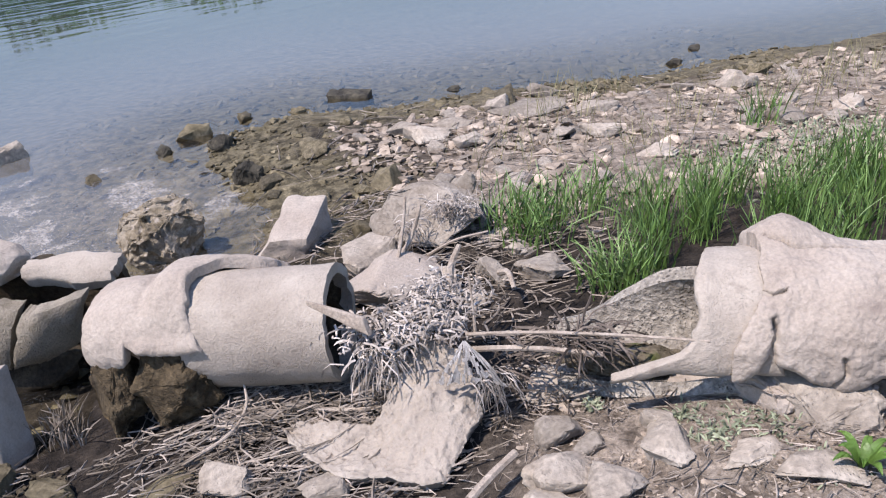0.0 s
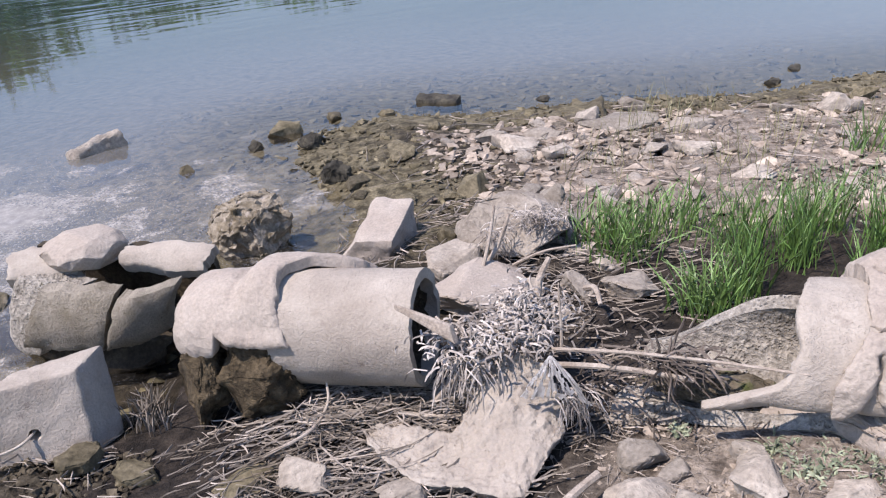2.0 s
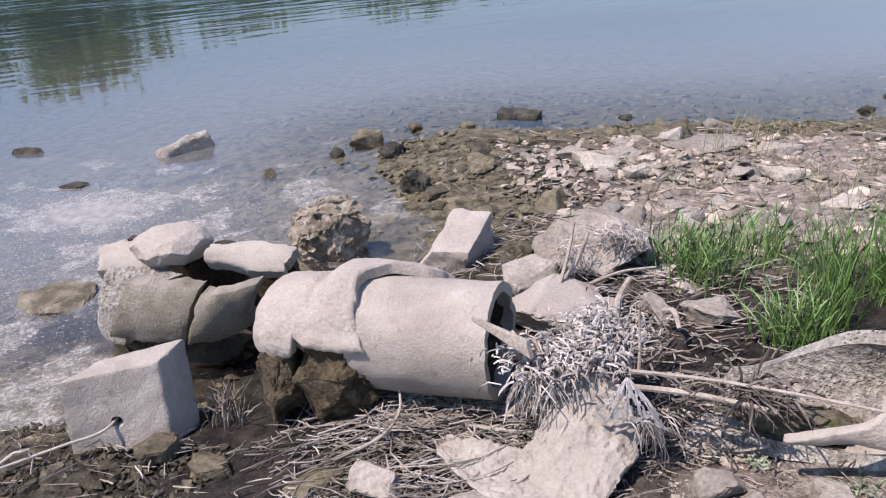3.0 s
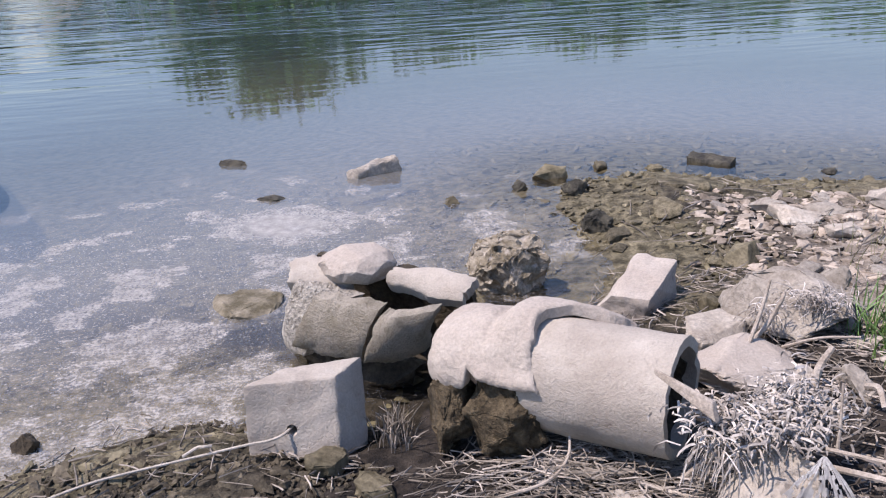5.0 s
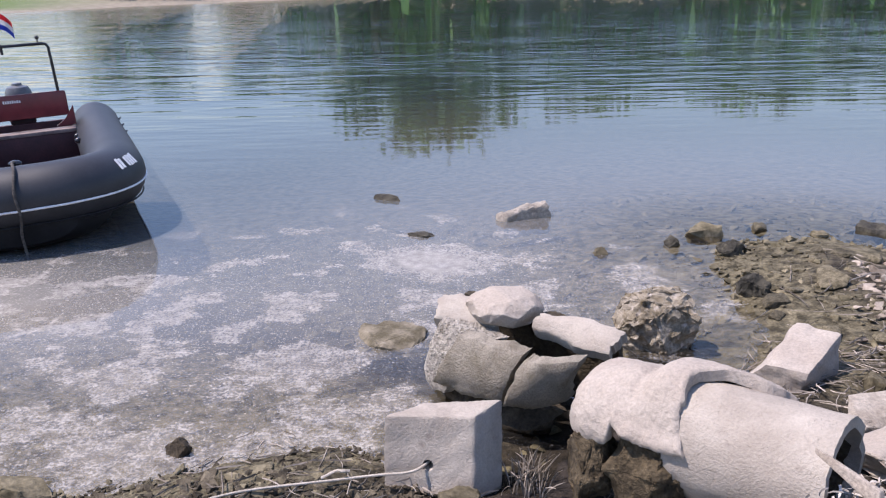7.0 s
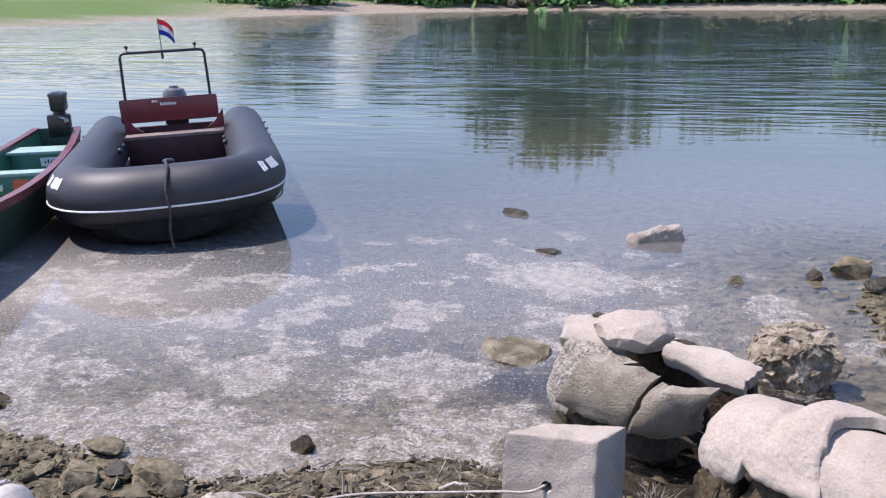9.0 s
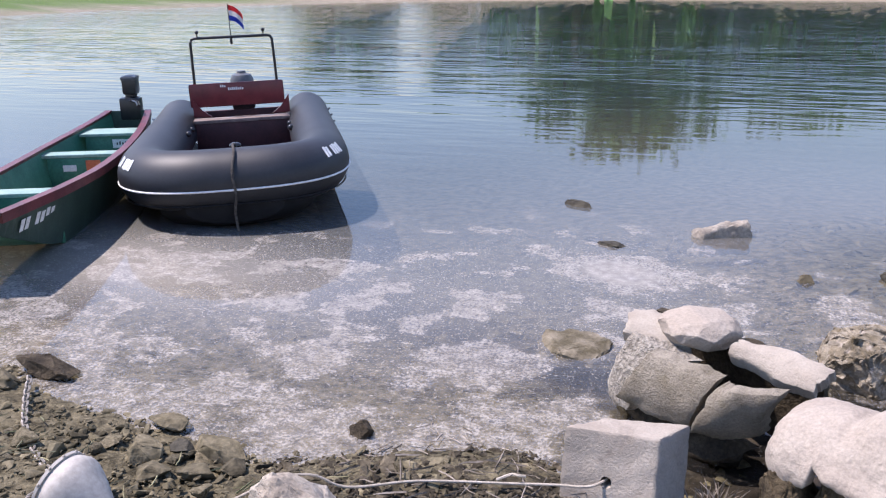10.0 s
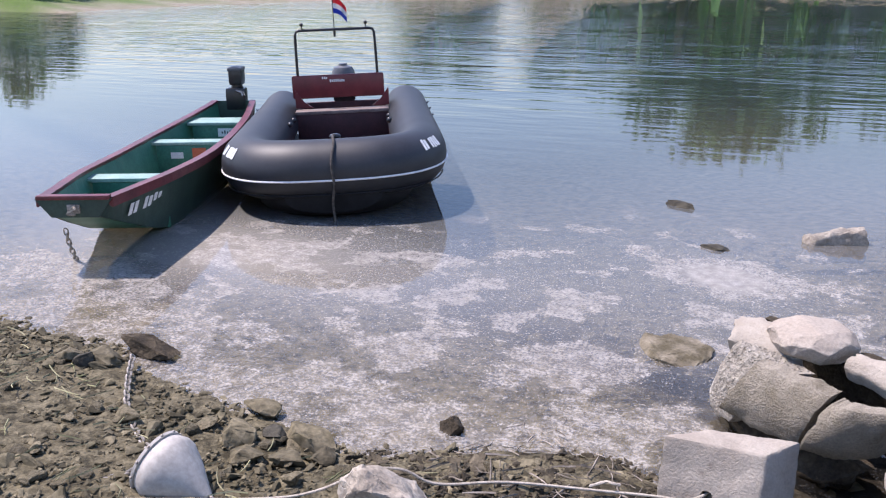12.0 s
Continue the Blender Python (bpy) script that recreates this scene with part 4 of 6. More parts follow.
# ---- the broken collar piece in front of the pipe mouth ----
shard = slab_bm([(-0.498, 1.92, 0.13), (-0.444, 1.827, 0.135), (-0.328, 1.697, 0.14), (-0.192, 1.665, 0.15), (-0.075, 1.625, 0.155), (-0.02, 1.69, 0.165), (0.064, 1.831, 0.18)],
                            [(-0.47, 1.95, 0.14), (-0.40, 1.925, 0.145), (-0.32, 1.90, 0.15), (-0.232, 1.87, 0.165), (-0.185, 1.925, 0.24), (-0.096, 1.978, 0.335), (0.026, 1.935, 0.335)],
                            (-0.01, 0.045, -0.065), -0.020, 110, 60, lump=0.010, edge=0.016, seed=71)
roughen(shard, 0.010, 9, 72)
roughen(shard, 0.006, 24, 73)
roughen(shard, 0.005, 64, 74)
thing("pipe_shard", shard, CONCRETE, "dished pale concrete shard of a broken pipe collar", "pipe piece")
thing("shard_prop_stone", rock_bm((0.22, 0.15, 0.17), 74, 2), STONE, "stone propping up the concrete shard", "stone", pose(-0.03, 1.93, 0.09, 0, 0, -30))


# ---- the second pipe with its mortar mound ----
def open_pipe_bm(a, b, r, thick, front, back, ns=50, na=64, lump=0.006, seed=0):
    """A pipe broken open: at each place along a-b its wall runs from the angle front(s) by way of the floor to back(s); 180 is in front, 270 below, 360 behind, 450 above."""
    a, b = Vector(a), Vector(b)
    d = (b - a).normalized()
    w = (Vector((0, 0, 1)) - d * d.z).normalized()
    u = w.cross(d)
    if u.y < 0:
        u = -u
    bm, grids = bmesh.new(), []
    for rad in (r, r - thick):
        g = []
        for i in range(ns):
            s = i / (ns - 1)
            f, k = front(s), back(s)
            row = []
            for j in range(na):
                ang = radians(f + (k - f) * j / (na - 1))
                e = u * math.cos(ang) + w * math.sin(ang)
                p = a.lerp(b, s) + e * rad
                p += e * lump * fbm(p, 8, seed) + d * 0.025 * fbm((math.cos(ang), math.sin(ang), 0), 2.5, seed) * (abs(s - 0.5) * 2) ** 3
                row.append(bm.verts.new(p))
            g.append(row)
        grids.append(g)
    o, n = grids
    for i in range(ns - 1):
        for j in range(na - 1):
            bm.faces.new((o[i][j], o[i][j + 1], o[i + 1][j + 1], o[i + 1][j]))
            bm.faces.new((n[i][j], n[i + 1][j], n[i + 1][j + 1], n[i][j + 1]))
        bm.faces.new((o[i][0], o[i + 1][0], n[i + 1][0], n[i][0]))
        bm.faces.new((o[i][-1], n[i][-1], n[i + 1][-1], o[i + 1][-1]))
    for j in range(na - 1):
        bm.faces.new((o[0][j], n[0][j], n[0][j + 1], o[0][j + 1]))
        bm.faces.new((o[-1][j], o[-1][j + 1], n[-1][j + 1], n[-1][j]))
    return bm


A2, B2 = Vector((0.30, 1.985, 0.345)), Vector((1.45, 1.70, 0.375))
thing("broken_pipe_invert", open_pipe_bm(A2, B2, 0.192, 0.045,
      lambda s: 243 - 30 * step(0.04, 0.42, s) + 4 * math.sin(s * 31) * (s < 0.4),
      lambda s: 338 + 52 * step(0.0, 0.30, s) + 148 * step(0.375, 0.41, s) - 2, 70, 72, seed=81), ROUGHCAST,
      "broken lower half of a concrete pipe, open to the sky", "pipe")
SOCKET_LEFT = [(-20, 0.345), (60, 0.335), (100, 0.30), (112, 0.295), (142, 0.303), (160, 0.290), (170, 0.262), (176, 0.215), (181, 0.165), (187, 0.12), (206, 0.11)]
SOCKET_LOW = [(0.10, 204), (0.20, 201), (0.28, 194), (0.34, 186), (0.45, 184)]


def socket_radius(s, ang):
    return 0.213 + 0.005 * math.exp(-((s - 0.315) / 0.02) ** 2) + 0.012 * step(0.26, 0.14, s) - 0.016 * step(90, 40, ang) * 0.3


thing("pipe_socket", wrap_bm(A2, B2, lambda ang: along(SOCKET_LEFT, ang), lambda ang: 0.47, lambda s: along(SOCKET_LOW, s), socket_radius, 0.03, -15, 60, 110, seed=82, lump=0.005), CONCRETE,
      "pale broken socket ring with a jagged lower tongue", "pipe socket")

MOUND_LEFT = [(-20, 0.40), (60, 0.405), (80, 0.432), (129, 0.421), (153, 0.378), (173, 0.366), (200, 0.37)]
MOUND_LOW = [(0.36, 184), (0.40, 186), (0.43, 178), (0.448, 166), (0.462, 172), (0.50, 178), (0.53, 187), (0.60, 193), (0.66, 183), (0.70, 180), (0.78, 190), (1.3, 192)]
# cracks, as (place along, angle / 180)
MOUND_CRACKS = [[(0.405, 0.74), (0.425, 0.70), (0.445, 0.715), (0.47, 0.70)], [(0.442, 0.985), (0.446, 0.94), (0.440, 0.90), (0.448, 0.85), (0.441, 0.80)], [(0.45, 0.46), (0.50, 0.51), (0.56, 0.50), (0.64, 0.49)],
                [(0.54, 1.1), (0.58, 0.99), (0.575, 0.93)], [(0.68, 1.06), (0.672, 0.97), (0.69, 0.9), (0.68, 0.82)]]


def mound_radius(s, ang):
    up = 1 - step(70, 100, ang)
    r = 0.231 + 0.058 * up * math.exp(-((s - 0.49) / 0.075) ** 2) - 0.012 * step(0.58, 0.68, s)
    for c in MOUND_CRACKS:
        r -= 0.016 * math.exp(-((near_line(c, s, ang / 180) + 0.003 * fbm((s, ang / 180, 0), 40, 3)) / 0.0045) ** 2)
    return r


mound = wrap_bm(A2, B2, lambda ang: along(MOUND_LEFT, ang), lambda ang: 1.02, lambda s: along(MOUND_LOW, s), mound_radius, 0.06, -15, 210, 180, seed=84, lump=0.011)
thing("mortar_mound", mound, MORTAR, "broad cracked mound of pinkish mortar over the second pipe", "mortar mound")
def rubble(size, seed):
    bm = rock_bm(size, seed, 4, 0.05, points=15, boxy=0.6, bevel=0.05)
    roughen(bm, 0.008, 22, seed)
    roughen(bm, 0.005, 55, seed + 1)
    return bm


thing("rubble_rock", rubble((0.25, 0.20, 0.19), 85), STONE, "pale rubble rock under the mortar mound", "rock", pose(0.885, 1.625, 0.15, 0, 0, -14), "rubble under the mound")
thing("rubble_rock", rubble((0.19, 0.18, 0.17), 86), MORTAR, "crumbled mortar rock under the mound", "rock", pose(0.755, 1.715, 0.15, 0, 0, -20), "rubble under the mound")
thing("rubble_rock", rubble((0.24, 0.20, 0.20), 87), STONE, "grey rubble rock beside the mortar mound", "rock", pose(1.12, 1.55, 0.17, 0, 0, 10), "rubble under the mound")
thing("fallen_slab", solid_bm([(0.55, 1.80, 0.13), (0.72, 1.70, 0.14), (0.76, 1.82, 0.14), (0.60, 1.92, 0.13), (0.545, 1.805, 0.215), (0.71, 1.715, 0.225), (0.74, 1.82, 0.235), (0.59, 1.90, 0.225)], 8, 0.014, 88, 0.015), MORTAR,
      "flat fallen slab of mortar by the pipe", "slab")
thing("fallen_slab", solid_bm([(0.175, 1.90, 0.09), (0.40, 1.87, 0.10), (0.44, 1.98, 0.10), (0.22, 2.06, 0.09), (0.185, 1.955, 0.18), (0.405, 1.90, 0.19), (0.42, 1.96, 0.20), (0.235, 2.03, 0.205)], 8, 0.014, 89, 0.02), CONCRETE,
      "low pale slab of concrete below the open pipe", "slab")
MOSS = material("mossy_sediment", (0.06, 0.05, 0.032), (0.17, 0.14, 0.10), 12, 0.95, 0.9, 60, 0.4, depth=0.012, spots=((0.055, 0.065, 0.018), 10, 0.52))
thing("pipe_sediment", caked_rock((0.40, 0.13, 0.10), 90), MOSS, "mossy dried sediment on the floor of the open pipe", "sediment", pose(0.46, 1.935, 0.19, 0, 0, -14))

# ---- loose stones ----
def stone(name, x, y, w, d, h, turn, seed, mat=None, label="", sink=0.3, tilt=0.0, group="loose stones by the pipes", cuts=2):
    return thing(name, rock_bm((w, d, h), seed, cuts, 0.05, points=14), mat or STONE, label, "stone", pose(x, y, ground_z(x, y) - h * sink, tilt, tilt * 0.5, turn), group)


PALE = "pale dusty stone lying on straw and mud"
for args in ((0.245, 1.745, 0.13, 0.10, 0.09, 10), (0.50, 1.60, 0.13, 0.19, 0.08, -25), (0.235, 1.575, 0.19, 0.14, 0.09, 25), (0.325, 1.50, 0.15, 0.15, 0.08, 40), (0.49, 1.70, 0.06, 0.08, 0.07, 60),
             (0.17, 1.49, 0.16, 0.10, 0.07, 15), (0.315, 1.66, 0.07, 0.10, 0.05, -40), (-0.37, 1.69, 0.13, 0.10, 0.07, 20), (-0.63, 1.765, 0.16, 0.17, 0.09, 35), (0.66, 1.50, 0.17, 0.10, 0.05, 5), (0.78, 1.42, 0.20, 0.13, 0.05, -15),
             (0.36, 2.72, 0.20, 0.15, 0.10, 10), (0.17, 2.76, 0.15, 0.13, 0.12, -20), (0.00, 2.72, 0.10, 0.10, 0.12, 60), (0.08, 2.55, 0.09, 0.08, 0.08, 30), (0.30, 2.95, 0.14, 0.10, 0.05, 0), (0.22, 3.1, 0.16, 0.08, 0.05, 30)):
    stone("stone", *args, seed=int(abs(args[0] * 991 + args[1] * 377)), label=PALE)
stone("flat_stone", -0.80, 1.79, 0.21, 0.13, 0.05, 30, 301, STONE_WET, "flat greenish stone half sunk in the mud")
stone("flat_stone", -1.16, 1.86, 0.16, 0.10, 0.06, -20, 302, STONE_WET, "flat muddy stone near the concrete block")
stone("flat_stone", -0.33, 3.32, 0.11, 0.10, 0.11, 10, 303, STONE_WET, "small muddy stone behind the boulders")
for args in ((0.565, 4.765, 0.46, 0.24, 0.09, 8), (-0.027, 4.44, 0.28, 0.18, 0.10, -5), (1.067, 3.75, 0.20, 0.14, 0.07, 15), (0.88, 4.15, 0.22, 0.15, 0.10, -35), (0.69, 4.2, 0.18, 0.13, 0.07, 20), (0.41, 4.9, 0.18, 0.12, 0.12, 40),
             (1.81, 4.07, 0.22, 0.13, 0.10, -25), (2.19, 4.19, 0.18, 0.12, 0.09, 10), (0.73, 5.2, 0.2, 0.14, 0.12, 0), (1.82, 4.84, 0.2, 0.16, 0.14, 20), (0.94, 4.63, 0.3, 0.14, 0.08, 5), (0.2, 4.3, 0.2, 0.14, 0.07, 25), (0.12, 4.6, 0.25, 0.12, 0.07, -10)):
    stone("shore_stone", *args, seed=int(abs(args[0] * 991 + args[1] * 377)), label="large pale flat stone on the stony shore", group="large stones on the shore", sink=0.25)

# rocks standing in the shallows
def water_rock(name, x, y, w, d, h, z, turn, seed, mat, label, tilt=0.0):
    thing(name, rock_bm((w, d, h), seed, 3, 0.06, points=14), mat, label, "rock", pose(x, y, z, tilt, 0, turn), "rocks in the shallows")


thing("squared_stone", solid_bm([(-0.72, 5.80, -0.15), (-0.40, 5.72, -0.15), (-0.37, 5.85, -0.15), (-0.69, 5.93, -0.15), (-0.71, 5.81, 0.03), (-0.41, 5.73, 0.02), (-0.38, 5.84, 0.04), (-0.68, 5.92, 0.05)], 6, 0.012, 401, 0.02, 9), STONE_DARK,
      "squared stone with a pale top standing in the water", "rock")
thing("slanting_rock", solid_bm([(-2.90, 4.93, -0.12), (-2.78, 4.90, -0.12), (-2.56, 5.20, -0.12), (-2.68, 5.27, -0.12), (-2.87, 4.97, 0.04), (-2.77, 4.95, 0.05), (-2.58, 5.20, 0.115), (-2.68, 5.25, 0.10)], 8, 0.030, 402, 0.02, 11), STONE, "pale slanting rock rising from the water", "rock", group="rocks in the shallows")
water_rock("sunken_rock", -2.37, 2.96, 0.36, 0.32, 0.14, -0.105, 10, 403, ALGAE, "rounded yellow-brown rock awash in scum")
water_rock("wet_rock", -3.12, 4.40, 0.20, 0.10, 0.055, -0.03, 10, 404, STONE_DARK, "small dark wet rock in the shallows")
water_rock("wet_rock", -3.88, 5.08, 0.26, 0.12, 0.065, -0.03, -10, 405, STONE_DARK, "dark wet rock breaking the surface")
water_rock("wet_rock", -1.53, 5.28, 0.24, 0.17, 0.13, -0.05, 30, 406, STONE_WET, "brown rock in the shallows")
water_rock("wet_rock", -1.24, 5.55, 0.16, 0.12, 0.07, -0.03, 70, 407, STONE_WET, "small brown rock at the water's edge")
water_rock("wet_rock", -0.88, 5.58, 0.13, 0.09, 0.06, -0.03, 20, 408, STONE_WET, "small brown rock at the water's edge")
water_rock("wet_rock", -1.63, 4.95, 0.10, 0.09, 0.08, -0.02, 20, 409, STONE_DARK, "small dark wet rock in the shallows")
water_rock("wet_rock", -1.27, 4.92, 0.17, 0.12, 0.13, -0.03, 20, 410, STONE_DARK, "dark rock at the edge of the mud")
water_rock("wet_rock", -1.96, 4.60, 0.10, 0.10, 0.09, -0.05, 20, 411, STONE_WET, "small brown rock awash")
water_rock("wet_rock", -1.00, 4.30, 0.18, 0.14, 0.15, -0.02, -20, 412, STONE_DARK, "dark angular rock on the muddy point")
water_rock("wet_rock", -2.43, 1.75, 0.10, 0.08, 0.09, -0.03, 0, 413, MUD_AND_SHADE, "small muddy rock by the bank")
water_rock("wet_rock", -3.79, 1.12, 0.34, 0.13, 0.11, -0.03, 22, 414, MUD_AND_SHADE, "low muddy rock where the chain enters the water")
water_rock("wet_rock", 0.2, 5.72, 0.12, 0.08, 0.055, -0.03, 22, 415, STONE_DARK, "small dark rock at the water's edge")
water_rock("wet_rock", 1.75, 5.80, 0.14, 0.09, 0.065, -0.03, 22, 416, STONE_DARK, "small dark rock at the water's edge")
water_rock("wet_rock", 2.0, 6.15, 0.13, 0.09, 0.06, -0.03, 52, 417, STONE_DARK, "small dark rock at the water's edge")
for args in ((-3.80, 0.93, 0.19, 0.12, 0.09, 20, STONE_WET), (-3.78, 0.84, 0.10, 0.08, 0.08, 70, STONE_DARK), (-2.98, 1.25, 0.18, 0.11, 0.08, 30, STONE_WET), (-2.80, 1.08, 0.15, 0.12, 0.10, -20, STONE_WET),
             (-2.66, 1.30, 0.22, 0.13, 0.08, 25, STONE_WET), (-2.75, 1.19, 0.10, 0.08, 0.06, 0, STONE_DARK), (-2.66, 1.04, 0.12, 0.1, 0.06, 50, STONE_WET), (-2.56, 1.14, 0.13, 0.09, 0.06, 10, STONE_WET), (-2.53, 1.26, 0.12, 0.09, 0.06, -30, STONE_WET)):
    stone("muddy_stone", *args[:6], seed=int(abs(args[0] * 991 + args[1] * 377)), mat=args[6], label="muddy olive-brown stone on the wet bank", group="stones on the muddy bank")
thing("white_stone", rock_bm((0.30, 0.24, 0.25), 421, 3, 0.04, points=12), STONE, "pale pinkish pointed stone that holds the rope down", "stone", pose(-2.09, 1.22, 0.01, 0, 0, 48))


def scatter_stones():
    """Countable stones, each an object on one of a few shared meshes."""
    rng = random.Random(5)
    metas = []
    for mat, tag in ((STONE, "pale"), (STONE_WET, "wet")):
        metas.append([mesh_of("shore_stone", rock_bm((1, 0.72, 0.42), 500 + k, 1, 0.05, points=11, bevel=0.07), mat) for k in range(9)])
    made, spots = 0, []
    def put(x, y, s, wet, label, group):
        ob = new("shore_stone", rng.choice(metas[1 if wet else 0]))
        ob.matrix_basis = pose(x, y, ground_z(x, y) - s * 0.10, rng.uniform(-14, 14), rng.uniform(-14, 14), rng.uniform(0, 360)) @ Matrix.Diagonal((s, s * rng.uniform(0.8, 1.15), s * rng.uniform(0.6, 1.25), 1))
        tagged(ob, label, "stone", group)
    while made < 205:
        x, y = rng.uniform(-1.15, 3.2), rng.uniform(3.35, 5.85)
        d = float(shore_distance(np.array([x]), np.array([y]))[0])
        if d < 0.03 or (x < 0.1 and y < 3.75) or (0.4 < x and y < 3.5 and rng.random() < 0.7):
            continue
        s = min(0.26, 0.055 * math.exp(abs(rng.gauss(0, 0.62))))
        if any((x - a) ** 2 + (y - b) ** 2 < (0.42 * (s + c)) ** 2 for a, b, c in spots):
            continue
        spots.append((x, y, s))
        wet = d < 0.75 + 0.45 * fbm((x, y, 0), 1.5, 3) - 0.25 * (x > 0.5)
        put(x, y, s, wet, "muddy olive stone near the water's edge" if wet else "pale flat stone on the stony shore", "stones on the shore")
        made += 1
    made = 0
    while made < 80:
        x, y = rng.uniform(-4.7, -1.9), rng.uniform(0.35, 2.0)
        d = float(shore_distance(np.array([x]), np.array([y]))[0])
        if d < -0.06 or d > 1.0:
            continue
        s = min(0.14, 0.038 * math.exp(abs(rng.gauss(0, 0.5))))
        put(x, y, s, True, "small muddy stone on the wet bank", "stones on the muddy bank")
        made += 1


scatter_stones()


def gravel(name, count, box, sizes, mat, label, keep, seed):
    """Uncounted small stones in one mesh."""
    rng = random.Random(seed)
    shapes = []
    for k in range(7):
        bm = rock_bm((1, 0.75, 0.5), 600 + seed * 10 + k, 0, 0.04, points=9, bevel=0.05)
        shapes.append(([v.co.copy() for v in bm.verts], [[v.index for v in f.verts] for f in bm.faces]))
        bm.free()
    xy = []
    while len(xy) < count:
        c = np.array([[rng.uniform(box[0], box[1]), rng.uniform(box[2], box[3])] for _ in range(count)])
        d = shore_distance(c[:, 0], c[:, 1])
        xy += [(x, y) for (x, y), q in zip(c.tolist(), d.tolist()) if keep(x, y, q, rng)]
    xy = xy[:count]
    zs = land(np.array([p[0] for p in xy]), np.array([p[1] for p in xy]))
    verts, faces = [], []
    for (x, y), z in zip(xy, zs.tolist()):
        vs, fs = rng.choice(shapes)
        s = min(sizes[1], sizes[0] * math.exp(abs(rng.gauss(0, 0.6))))
        m = pose(x, y, z - s * 0.2, rng.uniform(-20, 20), rng.uniform(-20, 20), rng.uniform(0, 360)) @ Matrix.Scale(s, 4)
        q = len(verts)
        verts += [tuple(m @ v) for v in vs]
        faces += [[q + i for i in f] for f in fs]
    me = bpy.data.meshes.new(name)
    me.from_pydata(verts, [], faces)
    me.materials.append(mat)
    tagged(new(name, me), label, "gravel", kind="stuff")


PEBBLE = material("pebbles", (0.19, 0.148, 0.108), (0.41, 0.345, 0.275), 9, 0.92, 0.3, 60, 0.3, depth=0.004, island=0.5)
PEBBLE_WET = material("muddy_pebbles", (0.07, 0.059, 0.032), (0.20, 0.168, 0.105), 9, 0.85, 0.5, 60, 0.4, depth=0.006, island=0.45)
gravel("gravel", 4200, (-0.6, 3.6, 3.2, 5.85), (0.026, 0.10), PEBBLE, "pale broken stones of the shore", lambda x, y, d, r: d > 0.35 + 0.3 * r.random() and (x > 0.1 or y > 3.7), 1)
gravel("muddy_gravel", 1300, (-1.35, 2.6, 3.6, 5.9), (0.022, 0.075), PEBBLE_WET, "olive muddy stones along the water's edge", lambda x, y, d, r: -0.12 < d < 0.8 * r.random() + 0.15, 2)
gravel("muddy_gravel", 1900, (-4.9, -1.75, 0.3, 2.1), (0.016, 0.085), PEBBLE_WET, "brown muddy pebbles of the wet bank", lambda x, y, d, r: -0.08 < d < 1.1, 3)
gravel("gravel", 5200, (-0.1, 1.25, 1.15, 2.0), (0.006, 0.03), PEBBLE, "small pale pebbles in the dry mud", lambda x, y, d, r: True, 4)
gravel("river_bed_stones", 1500, (-5.5, 2.6, 2.2, 8.5), (0.03, 0.12), PEBBLE_WET, "brown stones on the shallow river bed", lambda x, y, d, r: -2.2 < d < -0.05, 5)

CLOD = material("mud_clods", (0.035, 0.028, 0.018), (0.13, 0.107, 0.072), 12, 0.92, 0.9, 60, 0.4, depth=0.01, island=0.5)
gravel("mud_clods", 1500, (-2.5, -1.15, 1.3, 2.15), (0.016, 0.075), CLOD, "crumbly dark mud clods along the water's edge", lambda x, y, d, r: -0.04 < d < 0.55 and not (x > -1.4 and y > 2.0), 6)
gravel("mud_clods", 1300, (-4.7, -2.1, 0.3, 1.6), (0.010, 0.045), PEBBLE_WET, "broken olive mud and stone chips on the bank", lambda x, y, d, r: 0.0 < d < 1.1, 7)

# ---- dried reeds, straw and driftwood ----
def straw_makers(count, box, length, seed, keep=None, lift=0.012, width=0.0045, dense=None):
    rng = random.Random(seed)
    done = 0
    while done < count:
        x, y = rng.uniform(box[0], box[1]), rng.uniform(box[2], box[3])
        if keep and not keep(x, y, rng):
            continue
        a, n = rng.uniform(0, 6.283), rng.uniform(*length)
        if dense is not None and rng.random() < 0.6:
            a = rng.gauss(dense, 0.5)
        bend, z = rng.gauss(0, 0.5), rng.uniform(0, lift)
        pts, p = [], Vector((x, y, 0))
        slope = rng.gauss(0, 0.10)
        for k in range(4):
            zz = max(ground_z(p.x, p.y), -0.01) + 0.006 + z + max(-0.004, slope * n * k / 3)
            pts.append(Vector((p.x, p.y, zz)))
            p = p + Vector((math.cos(a), math.sin(a), 0)) * n / 3
            a += bend * rng.uniform(0, 0.7)
        yield pts, width * rng.uniform(0.5, 1.6)
        done += 1


strands("straw_litter", STRAW, "bleached reed straw strewn over the dark mud", "straw",
        straw_makers(1500, (-1.35, 0.0, 1.62, 2.22), (0.02, 0.085), 1, lambda x, y, r: r.random() < float(ease(-1.2, -0.5, x)) + 0.06 and r.random() < 0.35 + 0.65 * (fbm((x, y, 0), 3.5, 5) > -0.05) and not (x < -1.0 and y > 2.05), 0.03, 0.0042, dense=0.25))
strands("straw_litter", STRAW, "long bleached stalks in front of the pipe", "straw",
        straw_makers(230, (-1.0, -0.05, 1.66, 2.12), (0.07, 0.24), 8, None, 0.035, 0.0044, dense=0.2))
strands("straw_litter", STRAW, "straw heaped against the foot of the pipe", "straw",
        straw_makers(650, (-0.74, -0.18, 1.95, 2.15), (0.03, 0.11), 9, None, 0.075, 0.004, dense=0.25))
